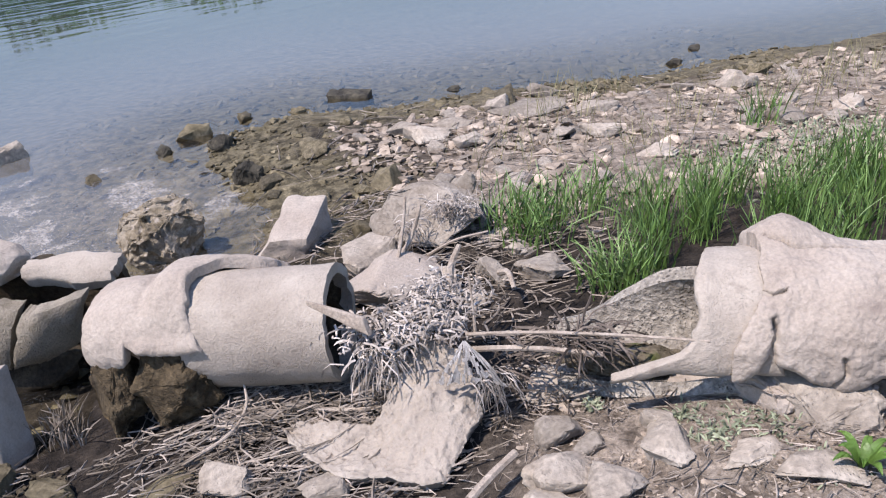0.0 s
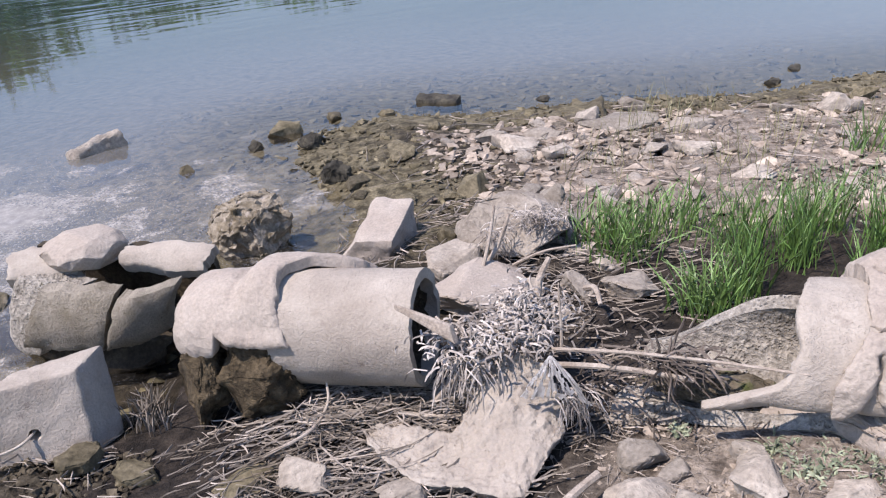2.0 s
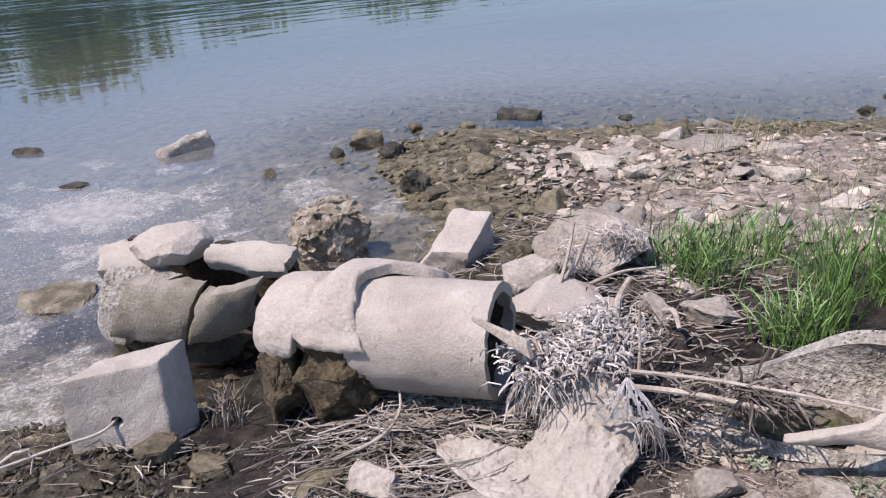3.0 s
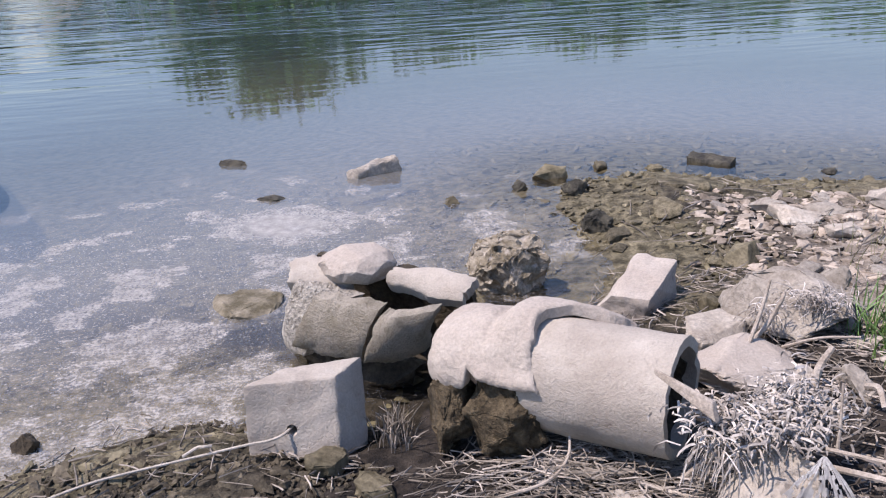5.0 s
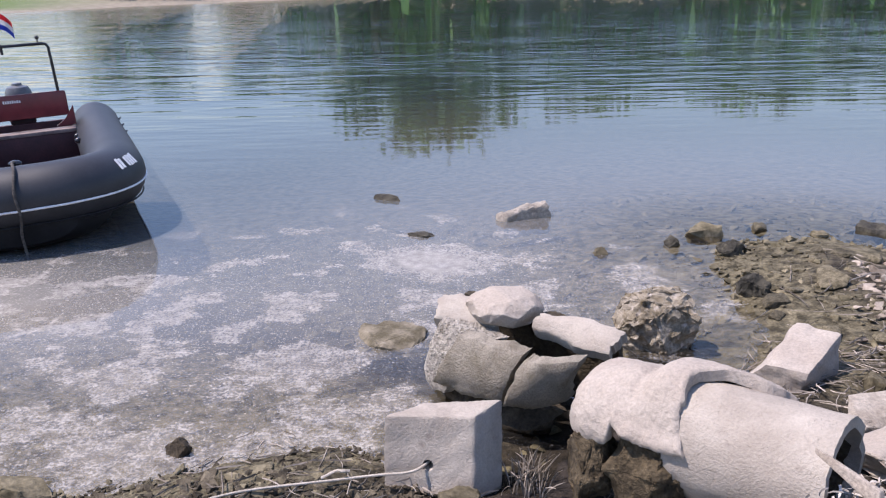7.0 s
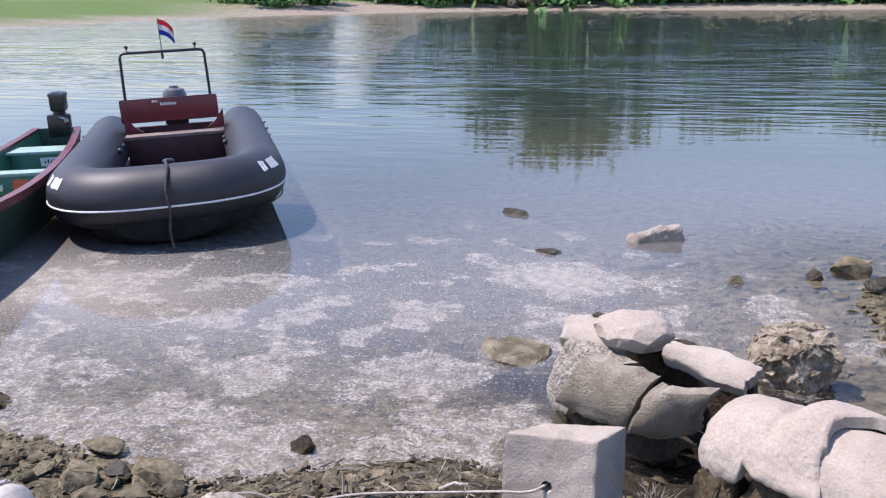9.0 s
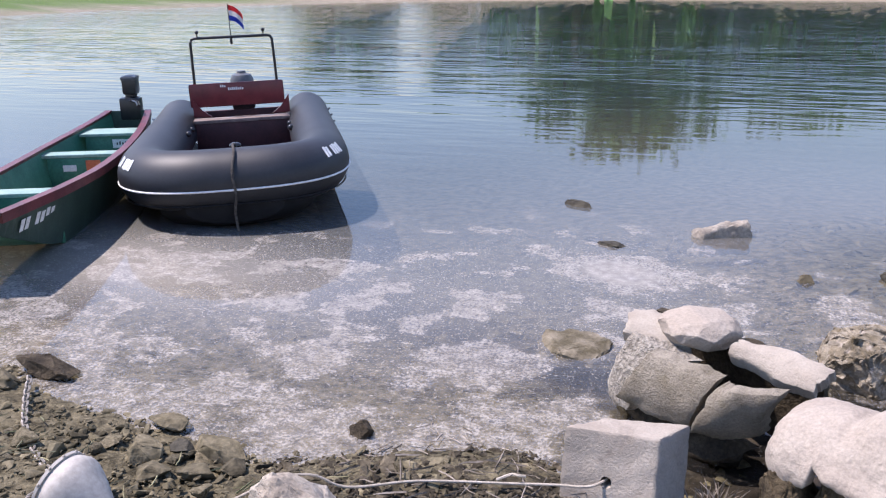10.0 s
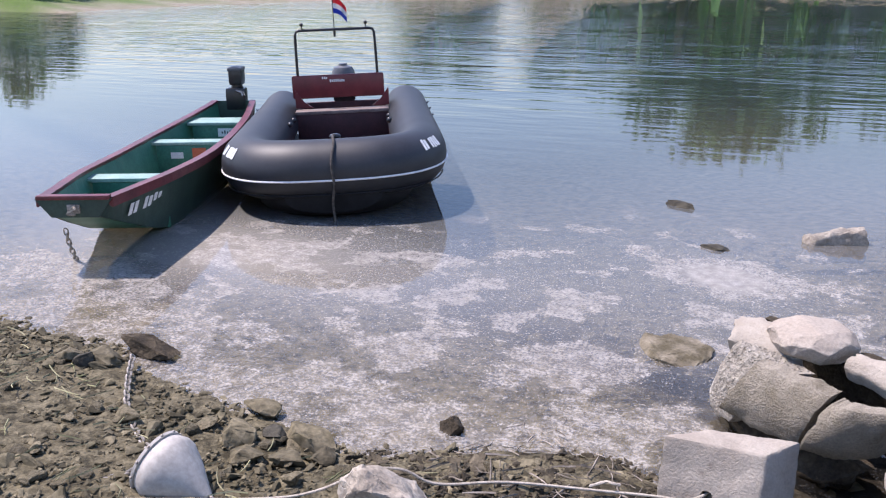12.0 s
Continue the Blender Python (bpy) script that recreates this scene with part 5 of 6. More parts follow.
strands("straw_litter", STRAW, "bleached straw between the two pipes", "straw",
        straw_makers(700, (-0.05, 0.75, 1.85, 3.15), (0.02, 0.10), 2, lambda x, y, r: x < 0.35 or y > 2.1, 0.03, 0.0052, dense=0.2))
strands("straw_litter", STRAW, "thin straw among the stones of the near bank", "straw", straw_makers(700, (0.0, 1.1, 1.2, 1.9), (0.015, 0.09), 3, None, 0.012, 0.0026))
strands("straw_litter", STRAW, "straw behind the pipe and round the boulders", "straw", straw_makers(520, (-0.85, 0.3, 2.55, 3.75), (0.03, 0.18), 4, lambda x, y, r: y > 3.1 or x > -0.5, 0.03))
strands("straw_litter", STRAW, "dry stalks on the stony shore", "straw", straw_makers(330, (-0.9, 2.6, 3.5, 5.3), (0.05, 0.28), 5, None, 0.03, 0.005))
strands("straw_litter", STRAW, "bits of straw on the wet mud", "straw", straw_makers(130, (-2.3, -1.2, 1.5, 2.05), (0.03, 0.13), 6, None, 0.03))
strands("twig_litter", DRYGRASS, "twigs drifted against the muddy bank", "twigs", straw_makers(110, (-4.6, -2.0, 0.4, 1.5), (0.04, 0.16), 7, lambda x, y, r: ground_z(x, y) > 0.02, 0.02, 0.004))


def tangle(count, centre, spread, length, seed, droop=1.0, width=0.004, lean=(0, 0, 0), curl=0.22):
    rng = random.Random(seed)
    c = Vector(centre)
    for _ in range(count):
        p = c + Vector([rng.gauss(0, 0.5) * spread[i] for i in range(3)])
        d = Vector((rng.gauss(0, 1), rng.gauss(0, 1), rng.gauss(0.1, 0.55))) + Vector(lean)
        d.normalize()
        n = rng.uniform(*length)
        pts = []
        for k in range(5):
            pts.append(p.copy())
            p = p + d * n / 4
            d = (d + Vector((rng.gauss(0, curl), rng.gauss(0, curl), -curl * droop + rng.gauss(0, curl * 0.7)))).normalized()
            p.z = max(p.z, ground_z(p.x, p.y) + 0.004)
        yield pts, width * rng.uniform(0.5, 1.8)


def reed_clump():
    for part_ in (tangle(450, (-0.13, 2.02, 0.375), (0.13, 0.08, 0.03), (0.018, 0.045), 31, 1.0, 0.0058, curl=0.25), tangle(250, (-0.03, 2.14, 0.38), (0.10, 0.11, 0.05), (0.018, 0.045), 32, 1.0, 0.0058, curl=0.25), tangle(750, (-0.13, 2.02, 0.372), (0.14, 0.09, 0.035), (0.015, 0.06), 21, 1.6, 0.0046, curl=0.2), tangle(500, (-0.02, 2.15, 0.37), (0.11, 0.13, 0.06), (0.015, 0.06), 22, 1.4, 0.0046, curl=0.2),
                  tangle(120, (-0.19, 1.97, 0.34), (0.08, 0.05, 0.03), (0.08, 0.17), 23, 3.5, 0.0034, (0, -0.3, -0.8)), tangle(70, (0.08, 1.86, 0.28), (0.05, 0.04, 0.03), (0.05, 0.13), 24, 4.0, 0.0026, (0.6, -0.1, -0.9))):
        yield from part_


strands("reed_tangle", REED, "bleached tangle of dead reeds caught on driftwood", "dead reeds", reed_clump())
strands("reed_tangle", REED, "dried weeds hanging over the pale boulder", "dead weeds",
        (q for g in (tangle(260, (0.05, 3.10, 0.26), (0.12, 0.07, 0.03), (0.03, 0.09), 25, 1.8, 0.0024), tangle(70, (-0.13, 3.03, 0.22), (0.04, 0.03, 0.04), (0.06, 0.14), 26, 3.2, 0.0025)) for q in g))
strands("twig_bundle", material("dark_twigs", (0.07, 0.056, 0.045), (0.20, 0.165, 0.135), 9, 0.9, 0, 60, 0.3, island=0.5), "dark twigs jammed under the driftwood poles", "twigs",
        (q for g in (tangle(130, (0.34, 1.87, 0.365), (0.10, 0.05, 0.03), (0.05, 0.14), 27, 0.8, 0.005, (0.5, -0.1, 0)), tangle(60, (0.20, 1.94, 0.25), (0.13, 0.1, 0.05), (0.06, 0.16), 28, 0.6, 0.004)) for q in g))


def stick(name, pts, r, label, mat=None, sides=7, end=0.6):
    thing(name, tube_bm(smooth_path(pts, 5), r, sides, taper=lambda t: 1 - (1 - end) * t), mat or WOOD, label, "stick", group="driftwood by the pipes")


thing("driftwood_board", solid_bm([(-0.385, 2.005, 0.478), (-0.22, 1.93, 0.405), (-0.21, 1.95, 0.402), (-0.382, 2.012, 0.475), (-0.388, 2.010, 0.494), (-0.235, 1.95, 0.452), (-0.225, 1.965, 0.45), (-0.384, 2.016, 0.492)], 4, 0.003, 91, 0.004, 30), WOOD,
      "pointed grey driftwood stake jutting from the reeds", "driftwood", group="driftwood by the pipes")
stick("driftwood_pole", [(0.04, 1.99, 0.345), (0.22, 1.90, 0.385), (0.42, 1.80, 0.415), (0.62, 1.70, 0.435)], 0.0058, "thin pale pole lying across the broken pipe")
stick("driftwood_pole", [(0.03, 1.93, 0.335), (0.16, 1.89, 0.35), (0.28, 1.84, 0.36), (0.38, 1.80, 0.36)], 0.0085, "thick pale pole lying beside its thinner neighbour", end=0.8)
stick("upright_stalk", [(0.065, 2.00, 0.33), (0.066, 2.02, 0.40), (0.063, 2.05, 0.50)], 0.005, "upright pale stalk in the reeds")
stick("upright_stalk", [(0.01, 2.20, 0.32), (0.015, 2.24, 0.42), (0.05, 2.30, 0.47)], 0.014, "short grey stump of driftwood in the reeds")
stick("driftwood_branch", [(-0.19, 2.80, 0.17), (-0.12, 2.86, 0.24), (-0.08, 2.88, 0.33), (-0.07, 2.90, 0.36)], 0.010, "bent bleached branch leaning on the boulder")
stick("driftwood_branch", [(-0.17, 2.78, 0.20), (-0.14, 2.85, 0.30), (-0.12, 2.9, 0.40)], 0.008, "straight bleached branch leaning on the boulder")
stick("driftwood_branch", [(-0.30, 2.02, 0.16), (-0.22, 2.02, 0.26), (-0.17, 2.02, 0.34)], 0.008, "bleached stick leaning up to the reeds")
stick("driftwood_log", [(0.0, 1.50, 0.20), (0.06, 1.56, 0.215), (0.125, 1.62, 0.225)], 0.012, "short grey driftwood log on the mud", end=0.9)
stick("driftwood_branch", [(0.19, 2.62, 0.19), (0.215, 2.56, 0.22), (0.225, 2.48, 0.20)], 0.013, "pale splinter of wood on the straw")
stick("driftwood_branch", [(-0.42, 2.02, 0.125), (-0.30, 1.99, 0.13), (-0.18, 1.985, 0.135)], 0.008, "stick lying in front of the pipe mouth")
stick("driftwood_branch", [(-0.06, 2.86, 0.17), (0.05, 2.80, 0.25), (0.17, 2.78, 0.28)], 0.006, "thin bleached twig by the boulder")
stick("driftwood_branch", [(-0.78, 1.86, 0.10), (-0.66, 1.93, 0.13), (-0.62, 2.03, 0.15), (-0.63, 2.10, 0.20)], 0.006, "curved bleached twig in front of the pipe")


def rag_bm():
    """A torn sheet hung over a stalk, falling in folds."""
    bm, rows = bmesh.new(), []
    top, n, k = Vector((0.03, 1.905, 0.385)), 36, 12
    for i in range(n + 1):
        u = i / n
        foot = Vector((-0.055 + 0.19 * u, 1.865 - 0.045 * u, 0.285 + 0.02 * fbm((u * 9, 0, 0), 1.3, 4)))
        row = []
        for j in range(k + 1):
            v = (j + 0.6) / (k + 0.6)
            fold = math.sin(u * 24 + 2 * fbm((u * 3, v, 0), 1.5, 2)) * 0.010 * v
            row.append(bm.verts.new(top.lerp(foot, v) + Vector((fold * 0.4, -abs(fold) - 0.012 * math.sin(v * 3.1), 0.012 * math.sin(v * 3.1)))))
        rows.append(row)
    for p, q in zip(rows, rows[1:]):
        for j in range(k):
            if fbm((rows.index(p) * 0.21, j * 0.16, 0), 1.7, 6) < 0.42 - 0.03 * j:
                bm.faces.new((p[j], p[j + 1], q[j + 1], q[j]))
    bmesh.ops.solidify(bm, geom=bm.faces, thickness=0.0015)
    return bm


thing("plastic_rag", rag_bm(), RAG, "torn whitish plastic sheet hung on the driftwood", "plastic sheet")


# ---- living plants ----
def blade_makers(count, place, height, seed, width=0.006, curl=0.5):
    rng = random.Random(seed)
    done = 0
    while done < count:
        q = place(rng)
        if q is None:
            continue
        x, y = q
        h, a, c = height * rng.uniform(0.5, 1.15), rng.uniform(0, 6.283), abs(rng.gauss(0, curl))
        p, d = Vector((x, y, ground_z(x, y) - 0.005)), Vector((math.cos(a) * 0.18, math.sin(a) * 0.18, 1))
        pts = []
        for k in range(5):
            pts.append(p.copy())
            p = p + d.normalized() * h / 4
            d += Vector((math.cos(a), math.sin(a), -0.25)) * c * 0.35
        yield pts, width * rng.uniform(0.6, 1.4)
        done += 1


def tufts(centres, spread):
    def place(rng):
        x, y, k = rng.choice(centres)
        return rng.gauss(x, spread * k), rng.gauss(y, spread * k)
    return place


rng_g = random.Random(77)
MEADOW = []
while len(MEADOW) < 120:
    gx_, gy_ = rng_g.uniform(0.5, 3.2), rng_g.uniform(2.45, 3.30)
    low = 2.56 - 0.05 * (gx_ - 0.5)
    if gy_ > low and gy_ < 3.0 + 0.12 * gx_ and (gx_ > 0.68 or gy_ < 2.75):
        MEADOW.append((gx_, gy_, rng_g.uniform(0.6, 1.4)))
strands("grass", GRASS, "fresh green riverside grass in dense tufts", "grass", blade_makers(3700, tufts(MEADOW, 0.036), 0.29, 31, 0.0038, 0.36))
strands("grass", GRASS, "sparse green grass at the edge of the straw", "grass", blade_makers(420, tufts([(0.30, 3.15, 1.5), (0.45, 3.2, 1.6), (0.38, 3.0, 1.2), (0.62, 3.2, 1.5), (0.55, 2.55, 1.0), (0.62, 2.48, 0.8)], 0.05), 0.22, 32, 0.005, 0.6))
strands("grass", GRASS, "green grass tuft on the stony shore", "grass", blade_makers(40, tufts([(1.66, 4.05, 1.0), (1.72, 4.12, 0.9), (1.60, 4.0, 0.7)], 0.045), 0.20, 33, 0.005, 0.35))
strands("dry_grass", DRYGRASS, "thin dry grass blades on the stony shore", "grass", blade_makers(300, tufts([(0.42, 4.0, 1.4), (0.75, 4.6, 1.5), (1.35, 4.3, 1.3), (2.3, 4.6, 1.2), (0.9, 5.0, 1.4), (1.9, 4.3, 1.4), (2.6, 4.9, 1.4), (1.0, 3.9, 1.5)], 0.09), 0.20, 34, 0.003, 0.3))
strands("grey_weeds", GREYWEED, "grey-green creeping weeds on the stones", "weeds", blade_makers(1500, tufts([(1.7, 3.55, 2.0), (2.1, 3.65, 2.2), (1.35, 3.45, 1.6), (2.5, 3.8, 2.2), (1.9, 3.8, 1.6), (2.3, 3.5, 2)], 0.10), 0.045, 35, 0.008, 1.6))
strands("grey_weeds", GREYWEED, "low grey-green weeds before the mortar mound", "weeds", blade_makers(520, tufts([(0.66, 1.64, 1.0), (0.74, 1.60, 1.1), (0.60, 1.62, 0.8), (0.56, 1.70, 0.6), (0.80, 1.42, 0.6), (0.36, 1.84, 0.3)], 0.045), 0.03, 36, 0.006, 1.6))
strands("dead_weeds", STRAW, "dead grey weeds beside the concrete block", "weeds", blade_makers(90, tufts([(-1.26, 2.20, 0.7), (-1.22, 2.14, 0.9)], 0.04), 0.13, 37, 0.004, 0.9))
strands("waterside_weeds", STRAW, "thin dead weed stems in the shallows", "weeds", blade_makers(70, tufts([(-1.72, 3.7, 2.6), (-1.5, 3.9, 1.6), (-1.9, 4.2, 2.4)], 0.07), 0.07, 38, 0.003, 1.2))


def leafy_weed(x, y):
    ob = empty_thing("broadleaf_weed", "bright green broad-leaved weed on dry mud", "weed", pose(x, y, ground_z(x, y)))
    rng = random.Random(41)
    for k in range(9):
        bm = bmesh.new()
        a, n, w = k * 2.4, rng.uniform(0.045, 0.085), rng.uniform(0.008, 0.014)
        rows = []
        for i in range(7):
            t = i / 6
            c = Vector((math.cos(a), math.sin(a), 0)) * n * t + Vector((0, 0, 0.05 * math.sin(t * 2.2) + 0.01 * k / 9))
            s = Vector((-math.sin(a), math.cos(a), 0)) * w * math.sin(math.pi * min(0.97, 0.12 + 0.88 * t)) ** 0.8
            rows.append([bm.verts.new(c - s), bm.verts.new(c - Vector((0, 0, 0.004))), bm.verts.new(c + s)])
        for p, q in zip(rows, rows[1:]):
            for i in (0, 1):
                bm.faces.new((p[i], p[i + 1], q[i + 1], q[i]))
        bmesh.ops.solidify(bm, geom=bm.faces, thickness=0.001)
        part("leaf", bm, WEED, ob)


leafy_weed(0.86, 1.40)


# ---- rope, chains and buoy ----
thing("mooring_rope", tube_bm(smooth_path([(-1.524, 2.04, 0.10), (-1.528, 1.963, 0.099), (-1.56, 1.925, 0.092), (-1.63, 1.885, 0.085), (-1.76, 1.80, 0.07), (-1.98, 1.61, 0.065), (-2.10, 1.42, 0.075), (-2.165, 1.33, 0.13), (-2.20, 1.22, 0.15), (-2.27, 1.08, 0.10), (-2.38, 0.95, 0.07), (-2.60, 0.62, 0.09)], 8), 0.0045, 7),
      ROPE, "thin pale hemp rope tied through the concrete block", "rope")
thing("rope_end", tube_bm(smooth_path([(-1.80, 1.79, 0.07), (-1.77, 1.83, 0.085), (-1.74, 1.82, 0.10), (-1.72, 1.84, 0.095)], 5), 0.005, 6), ROPE, "short frayed rope end knotted on the rope", "rope")


def link_bm(r=0.011, wire=0.0032, long=0.010):
    bm = bmesh.new()
    n, k = 12, 5
    rings = []
    for i in range(n):
        a = 2 * math.pi * i / n
        c = Vector((math.cos(a) * r * 0.72, math.sin(a) * r + (long * 0.5 if math.sin(a) > 0 else -long * 0.5), 0))
        o = Vector((math.cos(a), math.sin(a), 0))
        rings.append([c + (o * math.cos(b) + Vector((0, 0, 1)) * math.sin(b)) * wire for b in (2 * math.pi * j / k for j in range(k))])
    vs = [[bm.verts.new(p) for p in r_] for r_ in rings]
    for i in range(n):
        p, q = vs[i], vs[(i + 1) % n]
        for j in range(k):
            bm.faces.new((p[j], p[(j + 1) % k], q[(j + 1) % k], q[j]))
    return bm


LINK = mesh_of("link", link_bm(), CHAIN)


def chain(points, label, gap=0.021, scale=1.5):
    ob = empty_thing("chain", label, "chain", pose(0, 0, 0), "mooring chains")
    path = smooth_path(points, 40)
    acc, k, last = 0.0, 0, path[0]
    for p in path[1:]:
        acc += (p - last).length
        if acc >= gap * scale:
            d = (p - last).normalized()
            acc = 0.0
            turn = Vector((0, 1, 0)).rotation_difference(d).to_matrix().to_4x4()
            l = new("link", LINK)
            l.parent = ob
            l.matrix_basis = Matrix.Translation(p) @ turn @ pose(0, 0, 0, 0, 35 if k % 2 else -55, 0) @ Matrix.Scale(scale, 4)
            k += 1
        last = p
    return ob


chain([(-3.70, 1.02, 0.05), (-3.50, 0.93, 0.045), (-3.25, 0.84, 0.045), (-3.02, 0.80, 0.045), (-2.88, 0.79, 0.06), (-2.77, 0.775, 0.10)], "galvanised chain running down the mud from the buoy")
chain([(-3.35, 0.10, 0.06), (-3.07, 0.366, 0.055), (-2.95, 0.50, 0.05), (-2.85, 0.568, 0.05), (-2.78, 0.66, 0.06), (-2.75, 0.74, 0.09)], "rusty chain trailing over the mud to the buoy")
chain([(-5.30, 1.20, 0.22), (-5.32, 1.22, 0.10), (-5.36, 1.26, -0.03)], "short chain hanging from the wooden boat's bow into the water")


def buoy():
    ob = empty_thing("mooring_buoy", "dented grey-white metal cone buoy lying on the mud", "buoy", pose(-2.70, 0.745, 0.135) @ pose(0, 0, 0, 0, 0, 24) @ pose(0, 0, 0, 0, 110, 0))
    bm = lathe_bm([(0.001, 0.0), (0.07, 0.0), (0.092, 0.006), (0.098, 0.012), (0.098, 0.022), (0.103, 0.03), (0.112, 0.055), (0.111, 0.075), (0.098, 0.105), (0.078, 0.14), (0.055, 0.175), (0.033, 0.21), (0.018, 0.235), (0.001, 0.238)], 40)
    for v in bm.verts:
        v.co += Vector((v.co.x, v.co.y, 0)).normalized() * (-0.010 * math.exp(-((v.co - Vector((-0.08, 0.06, 0.11))).length / 0.035) ** 2)) if Vector((v.co.x, v.co.y, 0)).length > 0.01 else Vector()
    part("shell", bm, GALV, ob)
    part("rim", lathe_bm([(0.097, 0.008), (0.106, 0.010), (0.106, 0.020), (0.097, 0.022)], 40), GALV, ob, "raised riveted rim")
    for k in range(12):
        a = k * math.pi / 6
        b = bmesh.new()
        bmesh.ops.create_uvsphere(b, u_segments=8, v_segments=6, radius=0.005)
        part("rivet", b, CHAIN, ob, m=pose(0.106 * math.cos(a), 0.106 * math.sin(a), 0.015))
    e = tube_bm([Vector((0.016 * math.cos(t), 0, 0.246 + 0.016 * math.sin(t))) for t in (2 * math.pi * i / 14 for i in range(15))], 0.005, 6)
    part("eye", e, CHAIN, ob, "rusty eye at the tip")


buoy()

# ---- the inflatable boat ----
def bars(parent, name, origin, along, up, heights, width, gap, mat=WHITE, depth=0.004):
    """Writing that is left as plain bars: a row of small upright strips."""
    along, up = Vector(along).normalized(), Vector(up).normalized()
    n = along.cross(up).normalized()
    for i, h in enumerate(heights):
        if not h:
            continue
        b = box_bm(width, depth, h, 0.002)
        m = Matrix((along, n, up)).transposed().to_4x4()
        m.translation = Vector(origin) + along * i * (width + gap) + up * h * 0.5
        part(name, b, mat, parent, m=m, smooth=False)


def rubber_boat():
    ob = empty_thing("rubber_boat", "black inflatable boat with a dark red seat panel, moored", "inflatable boat", pose(-6.434, 3.78, 0.0) @ pose(0, 0, 0, 0, 0, -34.0) @ pose(0, 0, 0, 2.2, 1.0, 0))
    # a fat tube round three sides, blunt at the bow
    def centre(t):
        side = 1 if t > 0 else -1
        t = abs(t)
        pts = [(1.45, 0.0, 0.36), (1.43, 0.28, 0.36), (1.30, 0.50, 0.35), (1.02, 0.62, 0.335), (0.5, 0.635, 0.32), (-0.4, 0.62, 0.31), (-1.2, 0.61, 0.31), (-1.5, 0.61, 0.315)]
        p = curve_at(pts, t)
        return Vector((p.x, p.y * side, p.z))
    n, k, R = 96, 28, 0.205
    rings = []
    for i in range(n + 1):
        t = -1 + 2 * i / n
        c = centre(t)
        d = (centre(min(1, t + 0.01)) - centre(max(-1, t - 0.01))).normalized()
        u = d.cross(Vector((0, 0, 1))).normalized()
        w = u.cross(d)
        r = R * (1 - 0.45 * max(0, (abs(t) - 0.93) / 0.07) ** 1.5)
        rings.append([c + (u * math.cos(a) + w * math.sin(a)) * r for a in (2 * math.pi * j / k for j in range(k))])
    tube = part("tube", rings_bm(rings), RUBBER, ob, "matt black inflated tube")
    # the pale strake along the outside of the tube
    strake = []
    for i in range(n + 1):
        t = -0.97 + 1.94 * i / n
        c = centre(t)
        d = (centre(min(1, t + 0.01)) - centre(max(-1, t - 0.01))).normalized()
        u = d.cross(Vector((0, 0, 1))).normalized()
        strake.append(c + u * (-R if u.dot(c - Vector((0, 0, c.z))) < 0 else R) * 0.985 + Vector((0, 0, -0.035)))
    part("strake", tube_bm(strake, 0.0075, 6), WHITE_LINE, tube, "thin pale rubbing strake")
    lower = [p + Vector((0, 0, -0.11)) - Vector((p.x - 0.2, p.y, 0)).normalized() * 0.045 for p in strake]
    part("seam", tube_bm(lower, 0.006, 5), RUBBER_BASE, tube)
    # hull below the tube and the floor inside
    hull = []
    for x, hw, zb in ((1.60, 0.03, 0.21), (1.55, 0.34, 0.07), (1.32, 0.55, -0.02), (0.95, 0.62, -0.08), (0.2, 0.56, -0.10), (-0.8, 0.56, -0.10), (-1.5, 0.56, -0.10)):
        hull.append([Vector((x, hw * math.cos(a), 0.24 + (zb - 0.24) * math.sin(a) ** 0.6)) for a in (math.pi * j / 10 for j in range(11))])
    hb = rings_bm(hull, closed_ring=False, caps=False)
    part("hull", hb, RUBBER_BASE, ob, "dark rubber hull below the tube")
    part("floor", box_bm(2.55, 0.86, 0.03, 0.004, (0.0, 0, 0.14)), DARK_RED, ob, "dark wet floor boards")
    part("transom", box_bm(0.04, 0.88, 0.27, 0.006, (-1.36, 0, 0.255)), DARK_RED, ob)
    bench = part("bench", box_bm(0.15, 0.86, 0.03, 0.006, (-0.72, 0, 0.40)), BOARD, ob, "worn bench board")
    part("bench_front", box_bm(0.02, 0.84, 0.25, 0.004, (-0.665, 0, 0.258)), DARK_RED, bench)
    part("panel", box_bm(0.025, 0.86, 0.215, 0.02, (-0.90, -0.03, 0.605)), RED_PANEL, ob, "dark red varnished backrest panel")
    for s in (-1, 1):
        br = bmesh.new()
        q = [(-0.905, s * 0.28, 0.41), (-0.905, s * 0.44, 0.41), (-0.905, s * 0.44, 0.58), (-0.905, s * 0.36, 0.47)]
        f = br.faces.new([br.verts.new(p) for p in q])
        e = bmesh.ops.extrude_face_region(br, geom=[f])["geom"]
        for v in [g for g in e if isinstance(g, bmesh.types.BMVert)]:
            v.co.x += 0.025
        part("panel_bracket", br, RED_PANEL, ob, smooth=False)
    bars(ob, "letter_bar", (-0.885, -0.17, 0.675), (0, 1, 0), (0, 0, 1), (0.02, 0.02, 0.015, 0), 0.012, 0.006)
    bars(ob, "letter_bar", (-0.885, -0.10, 0.645), (0, 1, 0), (0, 0, 1), (0.026, 0.022, 0.026, 0.024, 0.026, 0.02, 0.024, 0.02), 0.012, 0.006)
    # the tubular arch, its two lamps and the flag
    arch_line = [(-0.405, 0.60), (-0.40, 0.9), (-0.395, 1.085), (-0.38, 1.112), (-0.355, 1.12), (-0.03, 1.12), (0.295, 1.12), (0.32, 1.112), (0.335, 1.085), (0.34, 0.9), (0.345, 0.60)]
    arch = part("arch", tube_bm([(-0.92, y, z) for y, z in arch_line], 0.013, 8), STEEL, ob, "black steel tube arch")
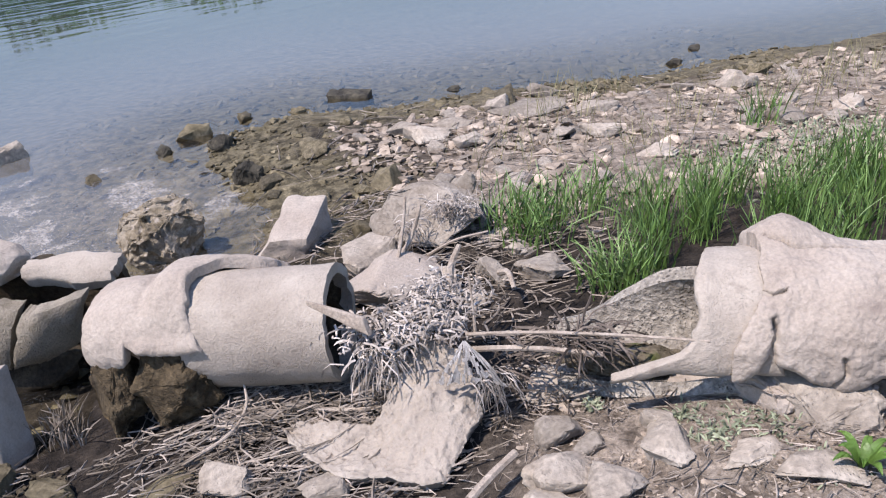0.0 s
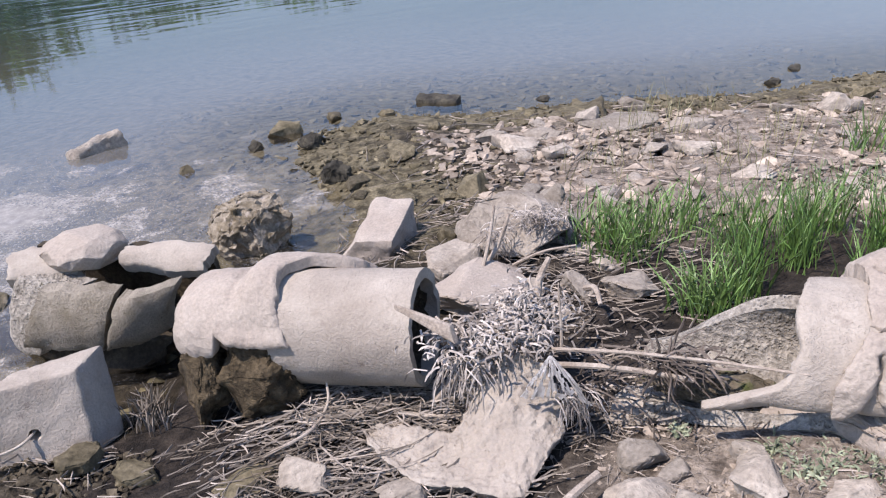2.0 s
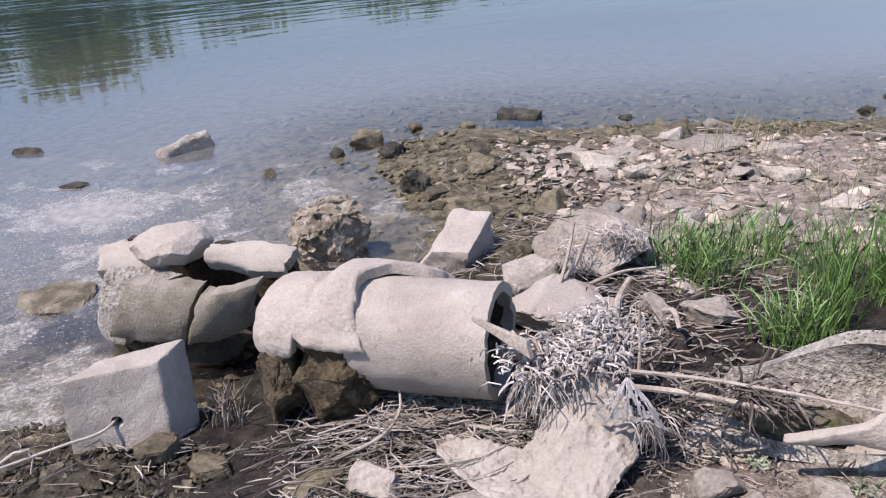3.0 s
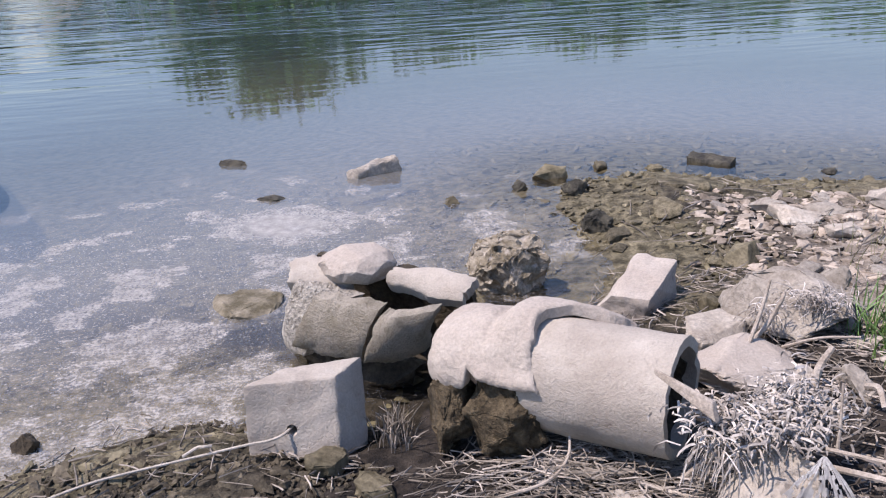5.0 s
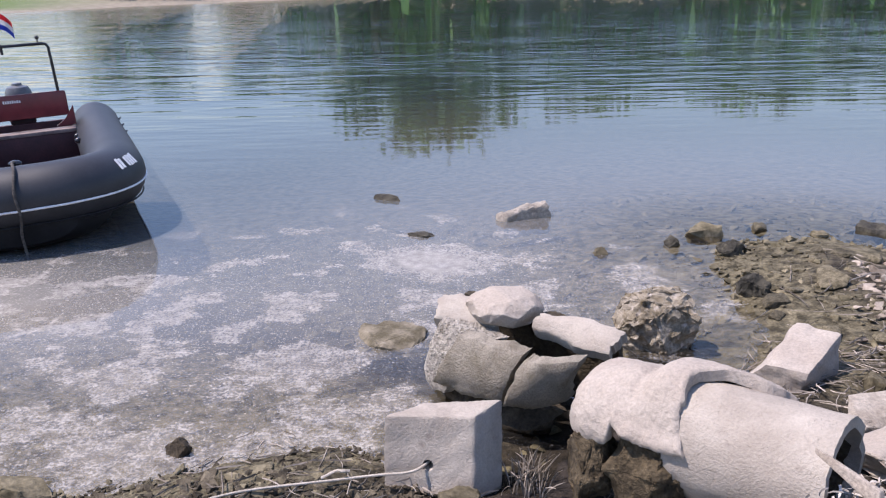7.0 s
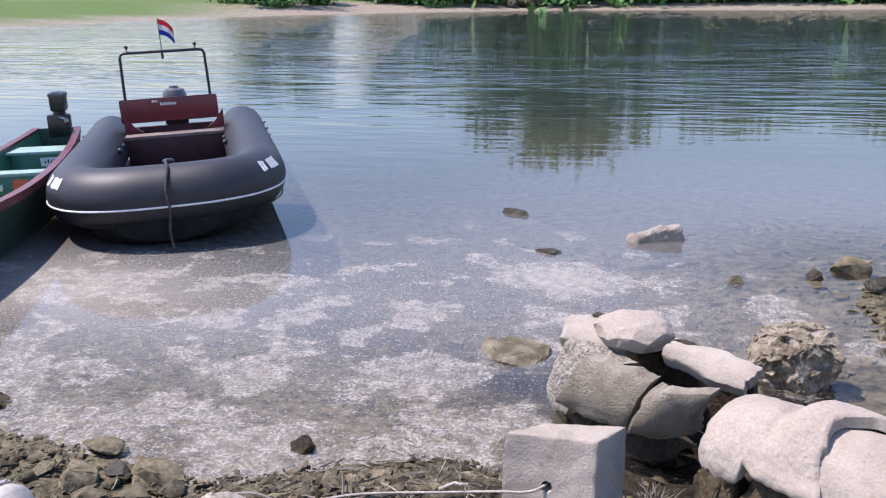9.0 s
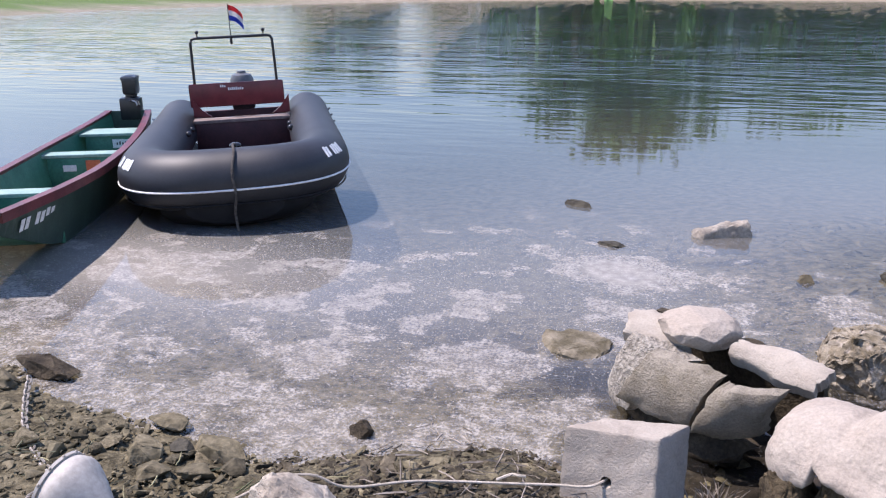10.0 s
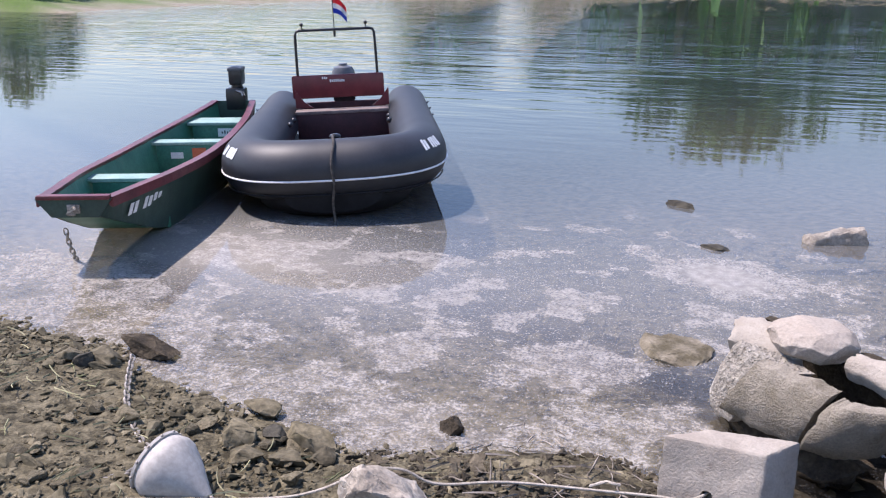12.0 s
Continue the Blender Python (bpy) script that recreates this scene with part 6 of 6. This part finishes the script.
    for y in (-0.33, 0.26):
        b = tube_bm([(-0.92, y, 1.12), (-0.92, y, 1.16)], 0.006, 6)
        bmesh.ops.create_uvsphere(b, u_segments=10, v_segments=8, radius=0.018, matrix=pose(-0.92, y, 1.172))
        part("lamp", b, BLACK, arch)
    part("hook", tube_bm([(-0.92, -0.03, 1.12), (-0.915, -0.03, 1.085), (-0.92, -0.03, 1.055)], 0.012, 6), BLACK, arch)
    part("flag_pole", tube_bm([(-0.92, -0.03, 1.12), (-0.92, -0.03, 1.41)], 0.004, 6), STEEL, arch)
    for k, mat in enumerate((FLAG_RED, WHITE, FLAG_BLUE)):
        b = bmesh.new()
        cols = []
        for i in range(10):
            u = i / 9
            z0 = 1.40 - 0.045 * k - 0.09 * u * u
            y = -0.026 + 0.12 * u
            x = -0.92 + 0.018 * math.sin(u * 7 + k * 0.4)
            cols.append([b.verts.new((x, y, z0)), b.verts.new((x + 0.004, y, z0 - 0.045))])
        for p, q in zip(cols, cols[1:]):
            b.faces.new((p[0], p[1], q[1], q[0]))
        bmesh.ops.solidify(b, geom=b.faces, thickness=0.002)
        part("flag_stripe", b, mat, arch)
    # the outboard engine
    eng = part("engine_cowl", lathe_bm([(0.001, 0.60), (0.09, 0.60), (0.115, 0.66), (0.118, 0.78), (0.112, 0.86), (0.09, 0.90), (0.045, 0.915), (0.04, 0.935), (0.001, 0.94)], 20), GREY_COWL, ob, "grey outboard engine cowling")
    eng.matrix_basis = pose(-1.50, 0, -0.19)
    part("engine_leg", box_bm(0.12, 0.09, 0.62, 0.02, (-1.50, 0, 0.18)), BLACK, ob, "black outboard leg")
    part("engine_bracket", box_bm(0.12, 0.22, 0.14, 0.02, (-1.40, 0, 0.46)), BLACK, ob)
    # rope over the bow, rings and handles on the tube
    part("bow_rope", tube_bm(smooth_path([(1.30, 0.03, 0.565), (1.42, 0.02, 0.580), (1.55, 0.03, 0.555), (1.655, 0.01, 0.44), (1.665, 0.02, 0.30), (1.62, 0.0, 0.15), (1.60, 0.01, -0.03)], 6), 0.009, 7), DARK_ROPE, ob, "dark wet rope hanging over the bow")
    kb = bmesh.new()
    bmesh.ops.create_uvsphere(kb, u_segments=12, v_segments=8, radius=0.035, matrix=pose(1.30, 0.03, 0.555) @ Matrix.Diagonal((1, 1.2, 0.6, 1)))
    part("valve", kb, BLACK, tube)
    for s in (-1, 1):
        for x in (-0.1, -0.42, -0.7):
            b = bmesh.new()
            bmesh.ops.create_uvsphere(b, u_segments=10, v_segments=8, radius=0.026, matrix=pose(x, s * 0.425, 0.40 - 0.02 * (x < -0.4)))
            part("ring", b, BLACK, tube)
        for x in (-0.2, -0.55, -0.9):
            part("outer_ring", tube_bm([(x + 0.03, s * 0.79, 0.40), (x, s * 0.812, 0.415), (x - 0.03, s * 0.79, 0.40)], 0.008, 6), BLACK, tube)
    for s in (-1, 1):
        for i in range(7):
            if i == 2:
                continue
            t = s * (0.30 + 0.0135 * i) if s > 0 else s * (0.40 - 0.0135 * i)
            c = centre(t)
            d = (centre(t + 0.005) - centre(t - 0.005)).normalized()
            u = d.cross(Vector((0, 0, 1))).normalized()
            u = u if u.dot(Vector((c.x - 0.2, c.y, 0))) > 0 else -u
            nrm = (u * 0.78 + Vector((0, 0, 1)) * 0.62).normalized()
            up = nrm.cross(d)
            up = up if up.z > 0 else -up
            m = Matrix((d, nrm, up)).transposed().to_4x4()
            m.translation = c + nrm * (R + 0.001)
            part("number_bar", box_bm(0.024, 0.004, 0.085 - 0.01 * (i % 2), 0.002), WHITE, tube, m=m, smooth=False)


rubber_boat()


# ---- the wooden boat ----
def wooden_boat():
    ob = empty_thing("wooden_boat", "narrow green wooden boat with maroon gunwales and an outboard", "rowing boat", pose(-6.605, 2.403, 0.0) @ pose(0, 0, 0, 0, 0, -37.8) @ pose(0, 0, 0, 0.5, 0, 0))
    # x along the boat, half breadth at the gunwale and at the bottom, height of gunwale and bottom
    st = [(1.93, 0.20, 0.13, 0.425, 0.325), (1.60, 0.245, 0.17, 0.41, 0.19), (1.10, 0.31, 0.22, 0.39, 0.02), (0.40, 0.345, 0.25, 0.36, -0.05), (-0.40, 0.34, 0.25, 0.355, -0.06), (-1.20, 0.29, 0.21, 0.37, -0.05), (-1.75, 0.23, 0.17, 0.40, -0.02), (-1.98, 0.20, 0.15, 0.42, 0.0)]
    def at(t):
        q = [curve_at([(s[0], s[1], s[2]) for s in st], t), curve_at([(s[0], s[3], s[4]) for s in st], t)]
        return q[0].x, q[0].y, q[0].z, q[1].y, q[1].z
    n = 30
    sta = [at(i / n) for i in range(n + 1)]
    T = 0.022
    for s, nm in ((1, "side_plank"), (-1, "side_plank")):
        rings = []
        for x, hw, bw, zt, zb in sta:
            rings.append([Vector((x, s * hw, zt)), Vector((x, s * bw, zb)), Vector((x, s * (bw - T), zb)), Vector((x, s * (hw - T), zt))])
        side = part(nm, rings_bm(rings), GREEN_OUT, ob, "dark green painted side", smooth=False)
        inner = [[Vector((x, s * (hw - T - 0.003), zt - 0.002)), Vector((x, s * (bw - T - 0.003), zb + 0.02)), Vector((x, s * (bw - T - 0.009), zb + 0.02)), Vector((x, s * (hw - T - 0.009), zt - 0.002))] for x, hw, bw, zt, zb in sta]
        part("inner_lining", rings_bm(inner), GREEN_IN, ob, "bright green painted inside", smooth=False)
        gun = [[Vector((x, s * (hw + 0.012), zt - 0.045)), Vector((x, s * (hw + 0.014), zt + 0.012)), Vector((x, s * (hw - 0.045), zt + 0.012)), Vector((x, s * (hw - 0.045), zt - 0.006)), Vector((x, s * (hw + 0.002), zt - 0.045))] for x, hw, bw, zt, zb in sta]
        part("gunwale", rings_bm(gun), GUNWALE, ob, "worn maroon gunwale", smooth=False)
    bot = [[Vector((x, bw, zb)), Vector((x, -bw, zb)), Vector((x, -bw, zb + 0.02)), Vector((x, bw, zb + 0.02))] for x, hw, bw, zt, zb in sta]
    part("bottom", rings_bm(bot), GREEN_IN, ob, "green painted bottom boards", smooth=False)
    part("floor_board", box_bm(0.75, 0.34, 0.015, 0.003, (0.05, 0, 0.03)), PLY, ob, "bare plywood floor board")
    # blunt bow board and stern board
    for (x, hw, bw, zt, zb), nm, mat in ((sta[0], "bow_board", GREEN_OUT), (sta[-1], "stern_board", GREEN_OUT)):
        sx = 0.02 if nm == "bow_board" else -0.02
        q = [[Vector((x + d, hw + 0.01, zt + 0.005)), Vector((x + d, bw, zb)), Vector((x + d, -bw, zb)), Vector((x + d, -hw - 0.01, zt + 0.005))] for d in (0, sx)]
        part(nm, rings_bm(q), mat, ob, smooth=False)
    part("bow_cap", box_bm(0.05, 0.40, 0.025, 0.006, (1.935, 0, 0.438)), GUNWALE, ob, "pale worn edge of the bow")
    part("bow_ring", tube_bm([(1.955, 0.0, 0.385), (1.985, 0.02, 0.385), (1.985, -0.02, 0.355), (1.955, 0, 0.345)], 0.012, 6), CHAIN, ob)
    part("bow_plate", box_bm(0.012, 0.07, 0.05, 0.004, (1.956, 0.0, 0.375)), CHAIN, ob)
    # thwarts on their bulkheads
    for x, w, zt in ((1.02, 0.15, 0.335), (-0.38, 0.15, 0.31), (-1.30, 0.30, 0.33)):
        hw = float(np.interp(-x, [-s[0] for s in st], [s[1] for s in st])) - 0.035
        th = part("thwart", box_bm(w, 2 * hw, 0.025, 0.004, (x, 0, zt)), GREEN_PALE, ob, "pale green worn seat board")
        part("bulkhead", box_bm(0.02, 2 * hw - 0.08, zt - 0.03, 0.003, (x + w * 0.4, 0, (zt + 0.0) * 0.5)), GREEN_IN, th)
    part("label", box_bm(0.004, 0.15, 0.075, 0.001, (-1.167, 0.10, 0.25)), WHITE, ob, "white printed label", smooth=False)
    bars(ob, "label_bar", (-1.164, 0.16, 0.24), (0, -1, 0), (0, 0, 1), (0.02, 0.03, 0.02, 0.03, 0.02), 0.012, 0.012, BLACK)
    part("label", box_bm(0.004, 0.16, 0.075, 0.001, (1.094, 0.06, 0.23)), WHITE, ob, "white printed label", smooth=False)
    bars(ob, "label_bar", (1.097, 0.12, 0.22), (0, -1, 0), (0, 0, 1), (0.03, 0.02, 0.03, 0.02, 0.02), 0.012, 0.012, BLACK)
    part("sticker", box_bm(0.004, 0.11, 0.12, 0.001, (-0.306, 0.08, 0.215)), ORANGE, ob, "faded orange sticker", smooth=False)
    part("sticker", box_bm(0.004, 0.10, 0.05, 0.001, (-0.306, -0.10, 0.215)), WHITE, ob, "small oval sticker", smooth=False)
    x0, h0, b0, t0, z0 = at(0.12)
    x1, h1, b1, t1, z1 = at(0.27)
    along = Vector((x1 - x0, h1 - h0, (t1 - t0)))
    up = Vector((0, h0 - b0, t0 - z0)).normalized()
    bars(ob, "number_bar", Vector((x0, h0 + 0.014, t0)) - up * 0.165, along, up, (0.078, 0.078, 0, 0.078, 0.07, 0.078, 0.07), 0.042, 0.020)
    bars(ob, "number_bar", Vector((1.66, -0.185, 0.30)), Vector((-1, -0.18, 0)), Vector((0, -0.35, 1)), (0.06, 0.06, 0, 0.06, 0.055), 0.03, 0.016, GREEN_PALE)
    # the outboard
    part("motor_cowl", box_bm(0.19, 0.14, 0.19, 0.04, (-2.10, 0.02, 0.66)), BLACK, ob, "black outboard cowling with a silver band")
    part("motor_band", box_bm(0.194, 0.144, 0.04, 0.018, (-2.10, 0.02, 0.725)), GREY_COWL, ob, "silver band")
    part("motor_neck", lathe_bm([(0.001, 0.50), (0.05, 0.50), (0.06, 0.54), (0.05, 0.60), (0.001, 0.60)], 12), BLACK, ob, m=pose(-2.08, 0.02, 0))
    part("motor_clamp", box_bm(0.14, 0.20, 0.22, 0.03, (-2.04, 0.02, 0.44)), BLACK, ob)
    part("motor_leg", box_bm(0.10, 0.08, 0.6, 0.02, (-2.10, 0.02, 0.20)), BLACK, ob)
    part("tiller", tube_bm([(-2.0, 0.02, 0.52), (-1.85, 0.12, 0.52), (-1.72, 0.16, 0.50)], 0.016, 7), BLACK, ob)


wooden_boat()
